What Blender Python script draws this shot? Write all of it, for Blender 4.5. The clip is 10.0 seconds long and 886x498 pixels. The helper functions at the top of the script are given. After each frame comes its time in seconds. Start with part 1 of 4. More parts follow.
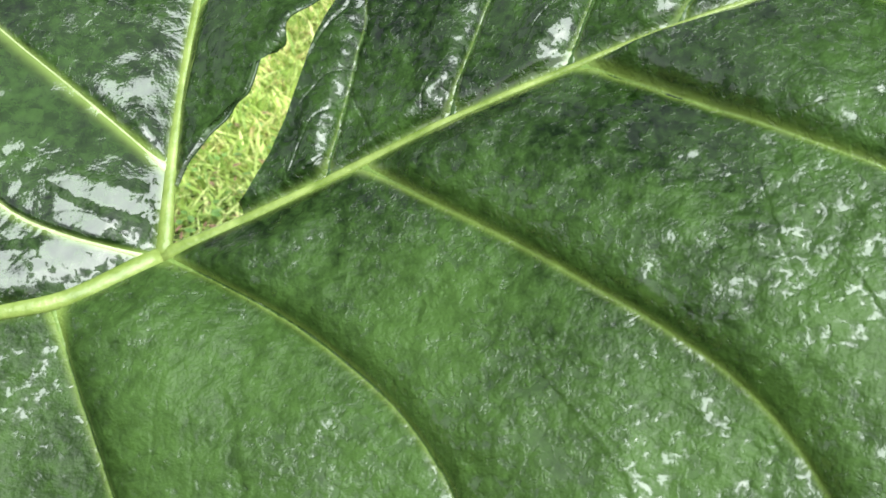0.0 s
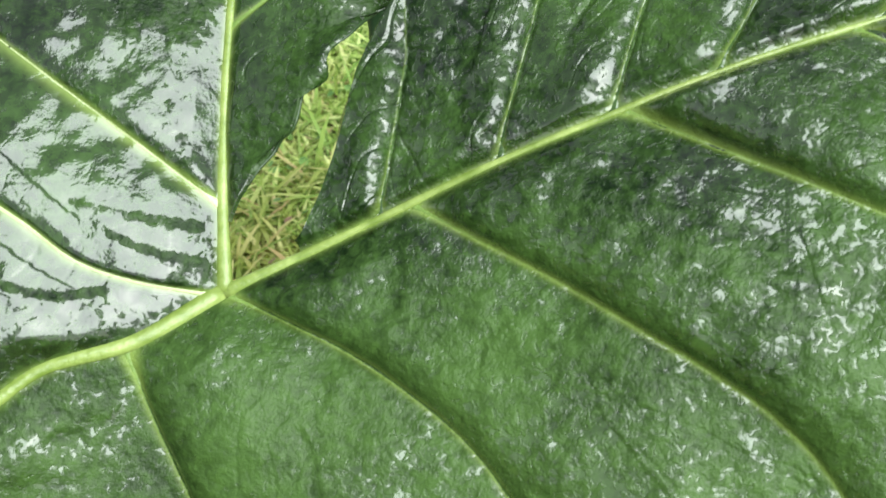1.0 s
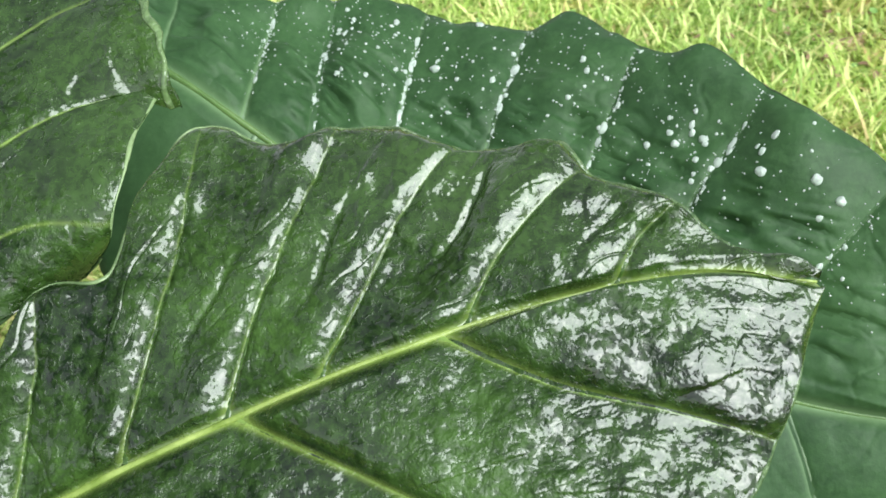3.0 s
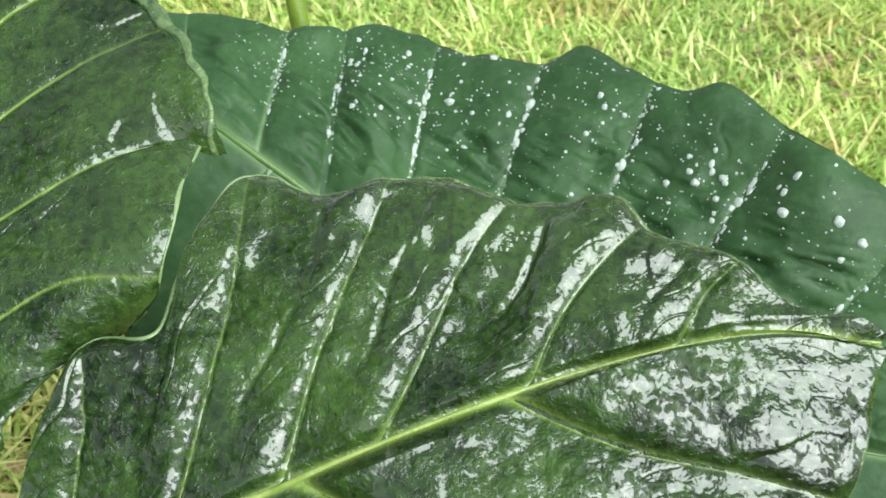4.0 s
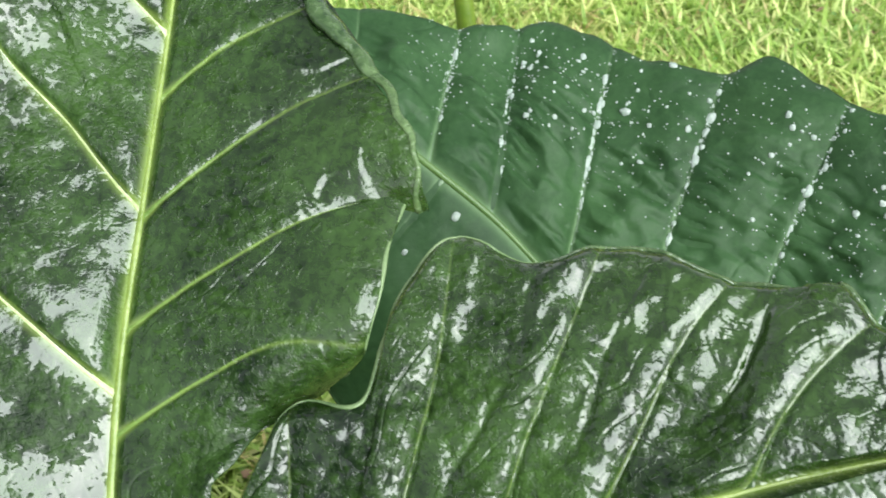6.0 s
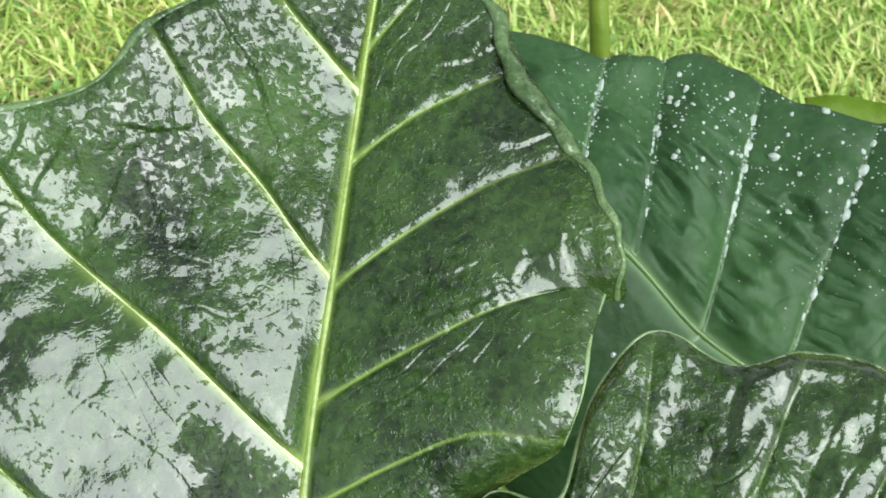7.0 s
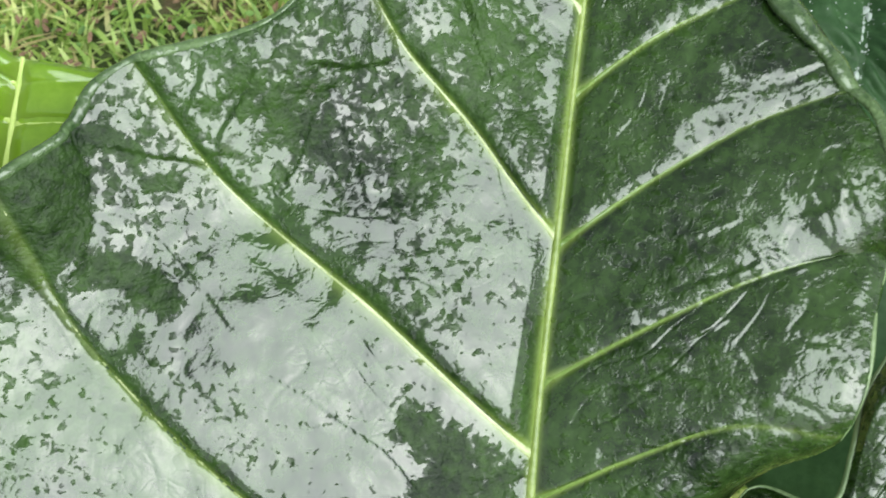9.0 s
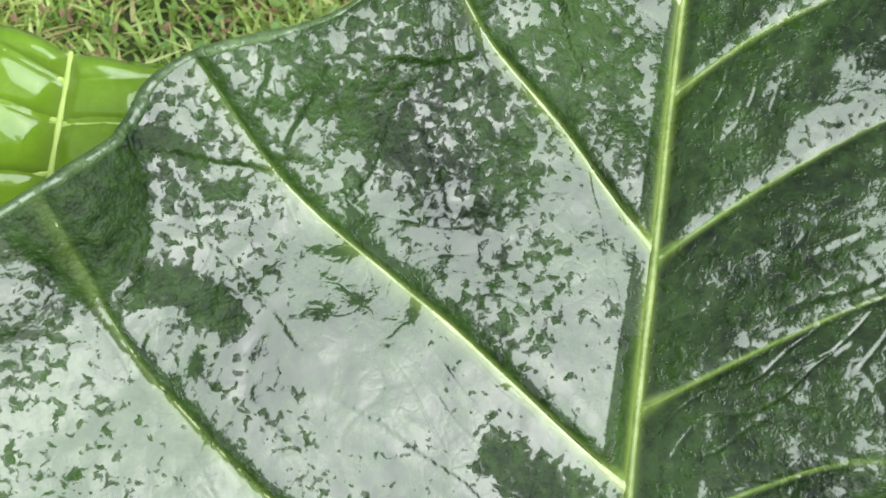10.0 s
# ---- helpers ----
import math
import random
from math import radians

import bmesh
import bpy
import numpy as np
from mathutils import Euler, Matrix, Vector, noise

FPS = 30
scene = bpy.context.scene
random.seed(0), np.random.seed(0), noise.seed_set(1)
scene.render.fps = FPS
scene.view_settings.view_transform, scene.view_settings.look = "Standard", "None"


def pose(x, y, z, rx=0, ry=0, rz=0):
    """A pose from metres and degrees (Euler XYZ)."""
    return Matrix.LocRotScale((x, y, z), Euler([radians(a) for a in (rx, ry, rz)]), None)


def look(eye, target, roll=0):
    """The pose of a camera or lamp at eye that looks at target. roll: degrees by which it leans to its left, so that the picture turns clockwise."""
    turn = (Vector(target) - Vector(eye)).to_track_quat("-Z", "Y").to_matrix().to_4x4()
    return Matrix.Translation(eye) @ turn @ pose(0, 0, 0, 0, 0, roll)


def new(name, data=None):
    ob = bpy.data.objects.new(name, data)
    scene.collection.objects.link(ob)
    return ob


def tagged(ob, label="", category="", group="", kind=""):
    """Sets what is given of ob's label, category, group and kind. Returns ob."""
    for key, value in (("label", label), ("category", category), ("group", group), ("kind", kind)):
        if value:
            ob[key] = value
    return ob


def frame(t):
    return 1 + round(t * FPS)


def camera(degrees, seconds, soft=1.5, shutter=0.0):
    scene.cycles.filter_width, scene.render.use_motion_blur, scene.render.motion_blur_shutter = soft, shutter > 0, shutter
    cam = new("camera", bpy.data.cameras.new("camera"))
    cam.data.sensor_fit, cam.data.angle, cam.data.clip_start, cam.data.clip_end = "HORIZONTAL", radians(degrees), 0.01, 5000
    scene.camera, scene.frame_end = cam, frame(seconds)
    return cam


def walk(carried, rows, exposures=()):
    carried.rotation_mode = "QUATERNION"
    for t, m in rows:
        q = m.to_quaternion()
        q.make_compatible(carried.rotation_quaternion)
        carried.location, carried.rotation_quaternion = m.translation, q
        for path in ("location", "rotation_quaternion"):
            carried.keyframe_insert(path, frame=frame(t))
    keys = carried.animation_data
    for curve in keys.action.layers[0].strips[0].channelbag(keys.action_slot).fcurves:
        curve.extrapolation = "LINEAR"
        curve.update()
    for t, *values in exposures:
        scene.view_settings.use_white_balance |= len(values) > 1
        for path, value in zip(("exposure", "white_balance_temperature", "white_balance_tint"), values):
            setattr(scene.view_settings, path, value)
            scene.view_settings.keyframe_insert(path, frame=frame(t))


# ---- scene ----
cam = camera(44.85, 10.0, soft=1.6, shutter=0.2)
# a phone's small lens, focused on the leaves
cam.data.dof.use_dof = True
cam.data.dof.focus_distance = 0.50
cam.data.dof.aperture_fstop = 30.0
# seconds, eye, target, roll
PATH = [
    (0, (-0.0071, -0.1090, 0.7969), (-0.0931, 0.2354, 0.6127), -3.14),
    (0.5, (-0.0372, -0.1207, 0.8268), (-0.1066, 0.2110, 0.6142), -4.00),
    (1, (-0.0518, -0.0894, 0.8864), (-0.1103, 0.2204, 0.6403), -3.73),
    (1.5, (-0.0302, -0.0754, 0.9137), (-0.0728, 0.2325, 0.6618), -2.90),
    (2, (0.0125, -0.0700, 0.9275), (-0.0253, 0.2450, 0.6839), -2.76),
    (2.5, (0.0442, -0.0551, 0.9549), (0.0194, 0.2673, 0.7193), -2.32),
    (2.7, (0.0564, -0.0445, 0.9685), (0.0356, 0.2755, 0.7294), -2.25),
    (3.8, (0.0226, -0.0205, 0.9939), (0.0205, 0.3014, 0.7565), -0.55),
    (4, (0.0094, -0.0160, 0.9963), (0.0113, 0.3057, 0.7585), 0.13),
    (4.5, (-0.0000, -0.0000, 1.0000), (0.0000, 0.3152, 0.7537), 0.00),
    (5, (-0.0228, 0.0187, 1.0358), (-0.0232, 0.3201, 0.7728), 0.93),
    (5.2, (-0.0138, 0.0140, 1.0311), (-0.0231, 0.3203, 0.7740), -0.37),
    (6.3, (-0.0660, 0.0524, 1.0537), (-0.1060, 0.3463, 0.7853), -1.03),
    (6.5, (-0.0898, 0.0661, 1.0665), (-0.1268, 0.3530, 0.7903), 0.34),
    (7, (-0.1171, 0.0715, 1.0816), (-0.1608, 0.3561, 0.8039), 0.40),
    (7.5, (-0.1467, 0.1003, 1.0982), (-0.1899, 0.3778, 0.8133), 1.14),
    (8, (-0.1508, 0.1270, 1.0948), (-0.2103, 0.3883, 0.7979), -2.64),
    (8.5, (-0.1708, 0.1490, 1.0911), (-0.2246, 0.3882, 0.7750), -1.76),
    (9, (-0.2003, 0.1447, 1.0700), (-0.2573, 0.3761, 0.7488), -3.85),
    (9.5, (-0.2096, 0.1558, 1.0579), (-0.2854, 0.3753, 0.7323), -8.48),
    (10, (-0.2312, 0.1667, 1.0472), (-0.2930, 0.3944, 0.7241), -4.77),
]
walk(cam, [(t, look(eye, target, roll)) for t, eye, target, roll in PATH],
     exposures=((0.0, 2.26), (1.0, 2.20), (2.0, 2.23), (5.0, 2.20), (7.5, 1.93), (10.0, 1.73)))

# ---- light: bright overcast sky, the sun a wide glow behind thin cloud ----
SUN_ELEVATION, SUN_AZIMUTH = 45.0, 137.0   # degrees; azimuth clockwise from +y
world = bpy.data.worlds.new("overcast_sky")
scene.world = world
world.use_nodes = True
wn = world.node_tree
sky = wn.nodes.new("ShaderNodeTexSky")
sky.sky_type = "NISHITA"
sky.sun_disc = False
sky.sun_elevation = radians(SUN_ELEVATION)
sky.sun_rotation = radians(SUN_AZIMUTH)
sky.air_density, sky.dust_density, sky.ozone_density = 1.0, 2.0, 1.0
soften = wn.nodes.new("ShaderNodeHueSaturation")
soften.inputs["Saturation"].default_value = 0.22
wn.links.new(sky.outputs[0], soften.inputs["Color"])
wn.links.new(soften.outputs[0], wn.nodes["Background"].inputs["Color"])
wn.nodes["Background"].inputs["Strength"].default_value = 0.048

sun = new("sun", bpy.data.lights.new("sun", "SUN"))
sun.data.energy = 1.40
sun.data.angle = radians(66)
sun.data.color = (0.90, 1.0, 0.96)
_el, _az = radians(SUN_ELEVATION), radians(SUN_AZIMUTH)
_toward = Vector((math.sin(_az) * math.cos(_el), math.cos(_az) * math.cos(_el), math.sin(_el)))
sun.matrix_world = look(_toward * 8, (0, 0, 0))


# ---- materials ----
def mat(name):
    m = bpy.data.materials.new(name)
    m.use_nodes = True
    return m, m.node_tree, m.node_tree.nodes["Principled BSDF"]


def node(nt, kind, **values):
    n = nt.nodes.new("ShaderNode" + kind)
    for key, value in values.items():
        n.inputs[key.replace("_", " ")].default_value = value
    return n


def ramp(nt, source, stops):
    r = nt.nodes.new("ShaderNodeValToRGB")
    el = r.color_ramp.elements
    while len(el) < len(stops):
        el.new(0.5)
    for e, (pos, col) in zip(el, stops):
        e.position = pos
        e.color = (*col, 1) if isinstance(col, tuple) else (col, col, col, 1)
    nt.links.new(source, r.inputs["Fac"])
    return r


def coords(nt, scale=(1, 1, 1), space="Object"):
    c = nt.nodes.new("ShaderNodeTexCoord")
    mp = node(nt, "Mapping", Scale=scale)
    nt.links.new(c.outputs[space], mp.inputs["Vector"])
    return mp.outputs["Vector"]


def noise_tex(nt, vector, scale, detail=4.0, rough=0.6, distort=0.0):
    n = node(nt, "TexNoise", Scale=scale, Detail=detail, Roughness=rough, Distortion=distort)
    nt.links.new(vector, n.inputs["Vector"])
    return n.outputs["Fac"]


def colour_noise(nt, vector, scale):
    n = node(nt, "TexNoise", Scale=scale, Detail=2.0)
    nt.links.new(vector, n.inputs["Vector"])
    return n.outputs["Color"]


def mixed(nt, kind, a, b, fac=None, value=0.5):
    m = nt.nodes.new("ShaderNodeMix")
    m.data_type = "RGBA"
    m.blend_type = kind
    m.inputs["Factor"].default_value = value
    if fac is not None:
        nt.links.new(fac, m.inputs["Factor"])
    for sock, v in ((m.inputs["A"], a), (m.inputs["B"], b)):
        if isinstance(v, tuple):
            sock.default_value = (*v, 1)
        else:
            nt.links.new(v, sock)
    return m.outputs["Result"]


def maths(nt, op, a, b=0.0):
    m = nt.nodes.new("ShaderNodeMath")
    m.operation = op
    for sock, v in zip(m.inputs, (a, b)):
        if isinstance(v, (int, float)):
            sock.default_value = v
        else:
            nt.links.new(v, sock)
    return m.outputs[0]


def leaf_material(name, dark, light, glow, wet, dry_rough, wet_rough, seep, relief, ior=1.5, gloss=0.62, dry_gloss=0.14, drain=(0.0, 0.0, 0.0, 0.0), vein=(0.20, 0.30, 0.05), base=None):
    """Leaf skin: mottled green, pale along the veins, a patchy film of rain, and light that shines through."""
    m, nt, p = mat(name)
    v = coords(nt)
    broad = noise_tex(nt, v, 13, 4, 0.6)
    fine = noise_tex(nt, v, 210, 5, 0.7, 0.5)
    fibre = noise_tex(nt, v, 900, 2, 0.5)
    tone = ramp(nt, maths(nt, "ADD", maths(nt, "MULTIPLY", broad, 0.55), maths(nt, "MULTIPLY", fine, 0.45)),
                [(0.39, dark), (0.62, light)])
    place = nt.nodes.new("ShaderNodeSeparateXYZ")
    nt.links.new(v, place.inputs[0])
    skin_tone = tone.outputs[0]
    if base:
        # the brighter light on the side of the leaf's foot, painted as paler green
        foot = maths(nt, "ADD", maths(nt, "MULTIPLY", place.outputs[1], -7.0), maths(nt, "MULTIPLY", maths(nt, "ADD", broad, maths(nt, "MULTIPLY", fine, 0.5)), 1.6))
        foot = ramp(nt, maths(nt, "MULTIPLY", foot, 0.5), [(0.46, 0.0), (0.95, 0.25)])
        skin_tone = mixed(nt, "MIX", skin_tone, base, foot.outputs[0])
    # the film of rain: broad sheets, torn into ragged islands and small dry specks
    sheet = noise_tex(nt, v, 17, 2, 0.5, 0.4)
    island = noise_tex(nt, v, 75, 3, 0.6, 0.8)
    speck = noise_tex(nt, v, 270, 3, 0.55, 0.6)
    film_n = maths(nt, "ADD", maths(nt, "MULTIPLY", sheet, 0.30), maths(nt, "MULTIPLY", island, 0.30))
    film_n = maths(nt, "ADD", film_n, maths(nt, "MULTIPLY", speck, 0.60))
    # water has run down: the low side of one lobe and the tip of the other are wetter
    across = maths(nt, "ADD", maths(nt, "MULTIPLY", place.outputs[0], 2.0), 0.3)
    left = ramp(nt, across, [(0.24, 1.0), (0.36, 0.0)]).outputs[0]
    over = maths(nt, "SUBTRACT", place.outputs[1], maths(nt, "MULTIPLY", place.outputs[0], 0.58))
    left = maths(nt, "MULTIPLY", left, ramp(nt, maths(nt, "ADD", over, 0.5), [(0.495, 0.0), (0.51, 1.0)]).outputs[0])
    tip = ramp(nt, across, [(0.60, 0.0), (0.85, 1.0)]).outputs[0]
    low = ramp(nt, maths(nt, "ADD", place.outputs[1], 0.5), [(0.50, 1.0), (0.56, 0.0)]).outputs[0]
    run = maths(nt, "MULTIPLY", maths(nt, "SUBTRACT", maths(nt, "MAXIMUM", place.outputs[1], 0.12), 0.23), drain[0])
    run = maths(nt, "ADD", maths(nt, "MULTIPLY", run, left), maths(nt, "MULTIPLY", tip, drain[1]))
    run = maths(nt, "SUBTRACT", run, maths(nt, "MULTIPLY", maths(nt, "SUBTRACT", 1.0, left), maths(nt, "ADD", maths(nt, "MULTIPLY", low, drain[2]), drain[3])))
    film_n = maths(nt, "ADD", film_n, run)
    stands = nt.nodes.new("ShaderNodeAttribute")
    stands.attribute_name = "water"
    film_n = maths(nt, "ADD", film_n, stands.outputs["Fac"])
    film = ramp(nt, film_n, [(0.650 - 0.2 * wet, 0.0), (0.702 - 0.2 * wet, 0.38), (0.722 - 0.2 * wet, 1.0)])
    # wet skin is deeper in colour, dry skin paler with its bloom
    bloom = ramp(nt, film.outputs[0], [(0.0, (1.0, 0.98, 1.0)), (1.0, (0.88, 0.90, 0.85))])
    skin_tone = mixed(nt, "MULTIPLY", skin_tone, bloom.outputs[0], None, 1.0)
    # pale tissue along the veins
    along = nt.nodes.new("ShaderNodeAttribute")
    along.attribute_name = "vein"
    skin_tone = mixed(nt, "MIX", skin_tone, vein, along.outputs["Fac"])
    nt.links.new(skin_tone, p.inputs["Base Color"])
    rough = ramp(nt, film.outputs[0], [(0.0, dry_rough), (1.0, wet_rough)])
    nt.links.new(rough.outputs[0], p.inputs["Roughness"])
    p.inputs["IOR"].default_value = ior
    shine = ramp(nt, film.outputs[0], [(0.0, dry_gloss), (1.0, gloss)])
    nt.links.new(shine.outputs[0], p.inputs["Specular IOR Level"])
    # relief, strongest towards the tip: uneven skin, crinkled between the cells, smoother and raised under the water
    cells = noise_tex(nt, v, 210, 3, 0.55)
    swell = noise_tex(nt, v, 85, 3, 0.55, 0.3)
    calm = ramp(nt, noise_tex(nt, v, 17, 2, 0.5), [(0.42, 0.1), (0.62, 1.0)])
    bare = maths(nt, "ADD", maths(nt, "MULTIPLY", maths(nt, "SUBTRACT", 1.0, film.outputs[0]), 0.85), 0.15)
    skin = maths(nt, "ADD", maths(nt, "MULTIPLY", cells, 1.1), maths(nt, "MULTIPLY", fibre, 0.20))
    # the net of finest veins, sunk between the cells
    warp = mixed(nt, "ADD", v, colour_noise(nt, v, 60), None, 0.012)
    net = nt.nodes.new("ShaderNodeTexVoronoi")
    net.feature = "DISTANCE_TO_EDGE"
    net.inputs["Scale"].default_value = 120
    nt.links.new(warp, net.inputs["Vector"])
    sunk = ramp(nt, net.outputs["Distance"], [(0.0, 0.0), (0.10, 1.0)])
    height = maths(nt, "MULTIPLY", skin, bare)
    height = maths(nt, "ADD", height, maths(nt, "MULTIPLY", maths(nt, "MULTIPLY", swell, maths(nt, "ADD", maths(nt, "MULTIPLY", tip, 1.1), 0.45)), maths(nt, "MAXIMUM", calm.outputs[0], tip)))
    height = maths(nt, "ADD", height, maths(nt, "MULTIPLY", film.outputs[0], 0.40))
    height = maths(nt, "ADD", height, maths(nt, "MULTIPLY", maths(nt, "MULTIPLY", sunk.outputs[0], 0.04), calm.outputs[0]))
    b = node(nt, "Bump", Strength=relief, Distance=0.0014)
    nt.links.new(height, b.inputs["Height"])
    nt.links.new(b.outputs[0], p.inputs["Normal"])
    thru = node(nt, "BsdfTranslucent")
    thru.inputs["Color"].default_value = (*glow, 1)
    mix = node(nt, "MixShader", Fac=seep)
    nt.links.new(p.outputs[0], mix.inputs[1])
    nt.links.new(thru.outputs[0], mix.inputs[2])
    nt.links.new(mix.outputs[0], nt.nodes["Material Output"].inputs["Surface"])
    return m


def vein_material(name, a, b, rough=0.3):
    m, nt, p = mat(name)
    v = coords(nt)
    tone = ramp(nt, noise_tex(nt, v, 45, 5, 0.65), [(0.36, a), (0.64, b)])
    nt.links.new(tone.outputs[0], p.inputs["Base Color"])
    p.inputs["Roughness"].default_value = rough
    p.inputs["Subsurface Weight"].default_value = 0.0
    bp = node(nt, "Bump", Strength=0.5, Distance=0.0008)
    nt.links.new(noise_tex(nt, v, 500, 3), bp.inputs["Height"])
    nt.links.new(bp.outputs[0], p.inputs["Normal"])
    return m


# the last colour paints brighter light onto the blade's foot side
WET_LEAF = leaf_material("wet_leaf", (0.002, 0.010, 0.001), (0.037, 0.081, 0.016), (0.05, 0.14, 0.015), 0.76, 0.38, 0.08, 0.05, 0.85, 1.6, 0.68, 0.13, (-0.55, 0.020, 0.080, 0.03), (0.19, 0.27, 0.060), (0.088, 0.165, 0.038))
MATTE_LEAF = leaf_material("waxy_leaf", (0.018, 0.052, 0.017), (0.041, 0.099, 0.034), (0.16, 0.34, 0.12), -2.0, 0.52, 0.5, 0.16, 0.25, 1.5, 0.6, 0.26, vein=(0.14, 0.23, 0.11))
YOUNG_LEAF = leaf_material("young_leaf", (0.20, 0.36, 0.025), (0.31, 0.50, 0.050), (0.36, 0.52, 0.04), 1.45, 0.35, 0.08, 0.35, 0.3, 1.6, 0.7)
MIDRIB = vein_material("pale_midrib", (0.125, 0.185, 0.032), (0.27, 0.34, 0.100), 0.22)
CREAM_VEIN = vein_material("cream_vein", (0.27, 0.33, 0.13), (0.44, 0.48, 0.27), 0.22)
SIDE_VEIN = leaf_material("green_vein", (0.10, 0.175, 0.035), (0.19, 0.28, 0.070), (0.1, 0.2, 0.02), 0.7, 0.4, 0.12, 0.03, 0.5, 1.5, 0.5, 0.2)
INNER_VEIN = leaf_material("dark_green_vein", (0.020, 0.050, 0.010), (0.055, 0.110, 0.022), (0.1, 0.2, 0.02), 0.8, 0.35, 0.09, 0.03, 0.4, 1.6, 0.6, 0.2)
LOW_LEAF = leaf_material("yellow_green_leaf", (0.08, 0.15, 0.010), (0.14, 0.23, 0.016), (0.20, 0.28, 0.02), -2.0, 0.4, 0.3, 0.35, 0.3, 1.5, 0.5, 0.2)
PALE_VEIN = vein_material("grey_green_vein", (0.085, 0.145, 0.080), (0.16, 0.23, 0.14), 0.45)
# kept dark: shade under the waxy leaf's turned edge is in the colour
MARGIN = vein_material("leaf_margin", (0.012, 0.030, 0.009), (0.03, 0.06, 0.018))
PALE_MIDRIB = vein_material("waxy_midrib", (0.06, 0.12, 0.03), (0.09, 0.16, 0.045))
PALE_RIM = vein_material("pale_leaf_edge", (0.09, 0.15, 0.06), (0.20, 0.27, 0.13), 0.25)
RIM = leaf_material("rolled_rim", (0.024, 0.055, 0.017), (0.125, 0.195, 0.080), (0.1, 0.2, 0.03), 0.6, 0.4, 0.1, 0.05, 0.9, 1.6)
YOUNG_RIB = vein_material("young_midrib", (0.34, 0.48, 0.10), (0.48, 0.60, 0.18))
STALK = vein_material("leaf_stalk", (0.09, 0.15, 0.015), (0.14, 0.20, 0.025), 0.35)

WATER, _nt, _p = mat("rain_water")
# part diffuse white: the sky light gathered by the drops is put into the colour
_p.inputs["Base Color"].default_value = (0.86, 0.97, 0.90, 1)
_p.inputs["Transmission Weight"].default_value = 0.68
_p.inputs["Roughness"].default_value = 0.0
_p.inputs["IOR"].default_value = 1.33

SOIL, _nt, _p = mat("lawn_soil")
_v = coords(_nt)
_t = ramp(_nt, noise_tex(_nt, _v, 5, 6, 0.65), [(0.35, (0.035, 0.065, 0.014)), (0.52, (0.06, 0.085, 0.022)), (0.62, (0.10, 0.075, 0.035)), (0.75, (0.13, 0.07, 0.045))])
_nt.links.new(_t.outputs[0], _p.inputs["Base Color"])
_p.inputs["Roughness"].default_value = 0.9
_b = node(_nt, "Bump", Strength=0.8, Distance=0.02)
_nt.links.new(noise_tex(_nt, _v, 60, 6), _b.inputs["Height"])
_nt.links.new(_b.outputs[0], _p.inputs["Normal"])

GRASS, _nt, _p = mat("grass_blades")
_g = _nt.nodes.new("ShaderNodeNewGeometry")
_v = coords(_nt)
_blade = ramp(_nt, _g.outputs["Random Per Island"], [(0.0, (0.17, 0.28, 0.065)), (0.5, (0.34, 0.44, 0.13)), (0.85, (0.66, 0.70, 0.38)), (0.97, (0.46, 0.36, 0.22))])
_dry = ramp(_nt, _g.outputs["Random Per Island"], [(0.0, (0.17, 0.24, 0.05)), (0.4, (0.30, 0.24, 0.10)), (0.8, (0.42, 0.30, 0.17)), (0.95, (0.30, 0.14, 0.09))])
_where = ramp(_nt, noise_tex(_nt, _v, 2.6, 4, 0.6), [(0.53, 0.0), (0.70, 0.75)])
_pale = ramp(_nt, noise_tex(_nt, _v, 1.3, 3, 0.5), [(0.35, (1.02, 1.12, 0.86)), (0.65, (1.46, 1.44, 1.08))])
_t0 = mixed(_nt, "MIX", _blade.outputs[0], _dry.outputs[0], _where.outputs[0])
_tcol = mixed(_nt, "MULTIPLY", _t0, _pale.outputs[0], None, 1.0)
_nt.links.new(_tcol, _p.inputs["Base Color"])
_p.inputs["Roughness"].default_value = 0.5
_tr = node(_nt, "BsdfTranslucent")
_nt.links.new(_tcol, _tr.inputs["Color"])
_mx = node(_nt, "MixShader", Fac=0.4)
_nt.links.new(_p.outputs[0], _mx.inputs[1])
_nt.links.new(_tr.outputs[0], _mx.inputs[2])
_nt.links.new(_mx.outputs[0], _nt.nodes["Material Output"].inputs["Surface"])
WEED = vein_material("weed_leaf", (0.06, 0.14, 0.025), (0.17, 0.30, 0.07), 0.5)

DRY, _nt, _p = mat("dead_leaf_brown")
_t = ramp(_nt, noise_tex(_nt, coords(_nt), 120, 4), [(0.3, (0.13, 0.07, 0.04)), (0.7, (0.26, 0.17, 0.10))])
_nt.links.new(_t.outputs[0], _p.inputs["Base Color"])
_p.inputs["Roughness"].default_value = 0.8

PINK, _nt, _p = mat("dead_leaf_beige")
_t = ramp(_nt, noise_tex(_nt, coords(_nt), 60, 5), [(0.3, (0.30, 0.17, 0.12)), (0.55, (0.50, 0.34, 0.24)), (0.75, (0.55, 0.50, 0.25))])
_nt.links.new(_t.outputs[0], _p.inputs["Base Color"])
_p.inputs["Roughness"].default_value = 0.7


# ---- mesh helpers ----
def as_array(points):
    return np.array([tuple(p) for p in points], dtype=float)


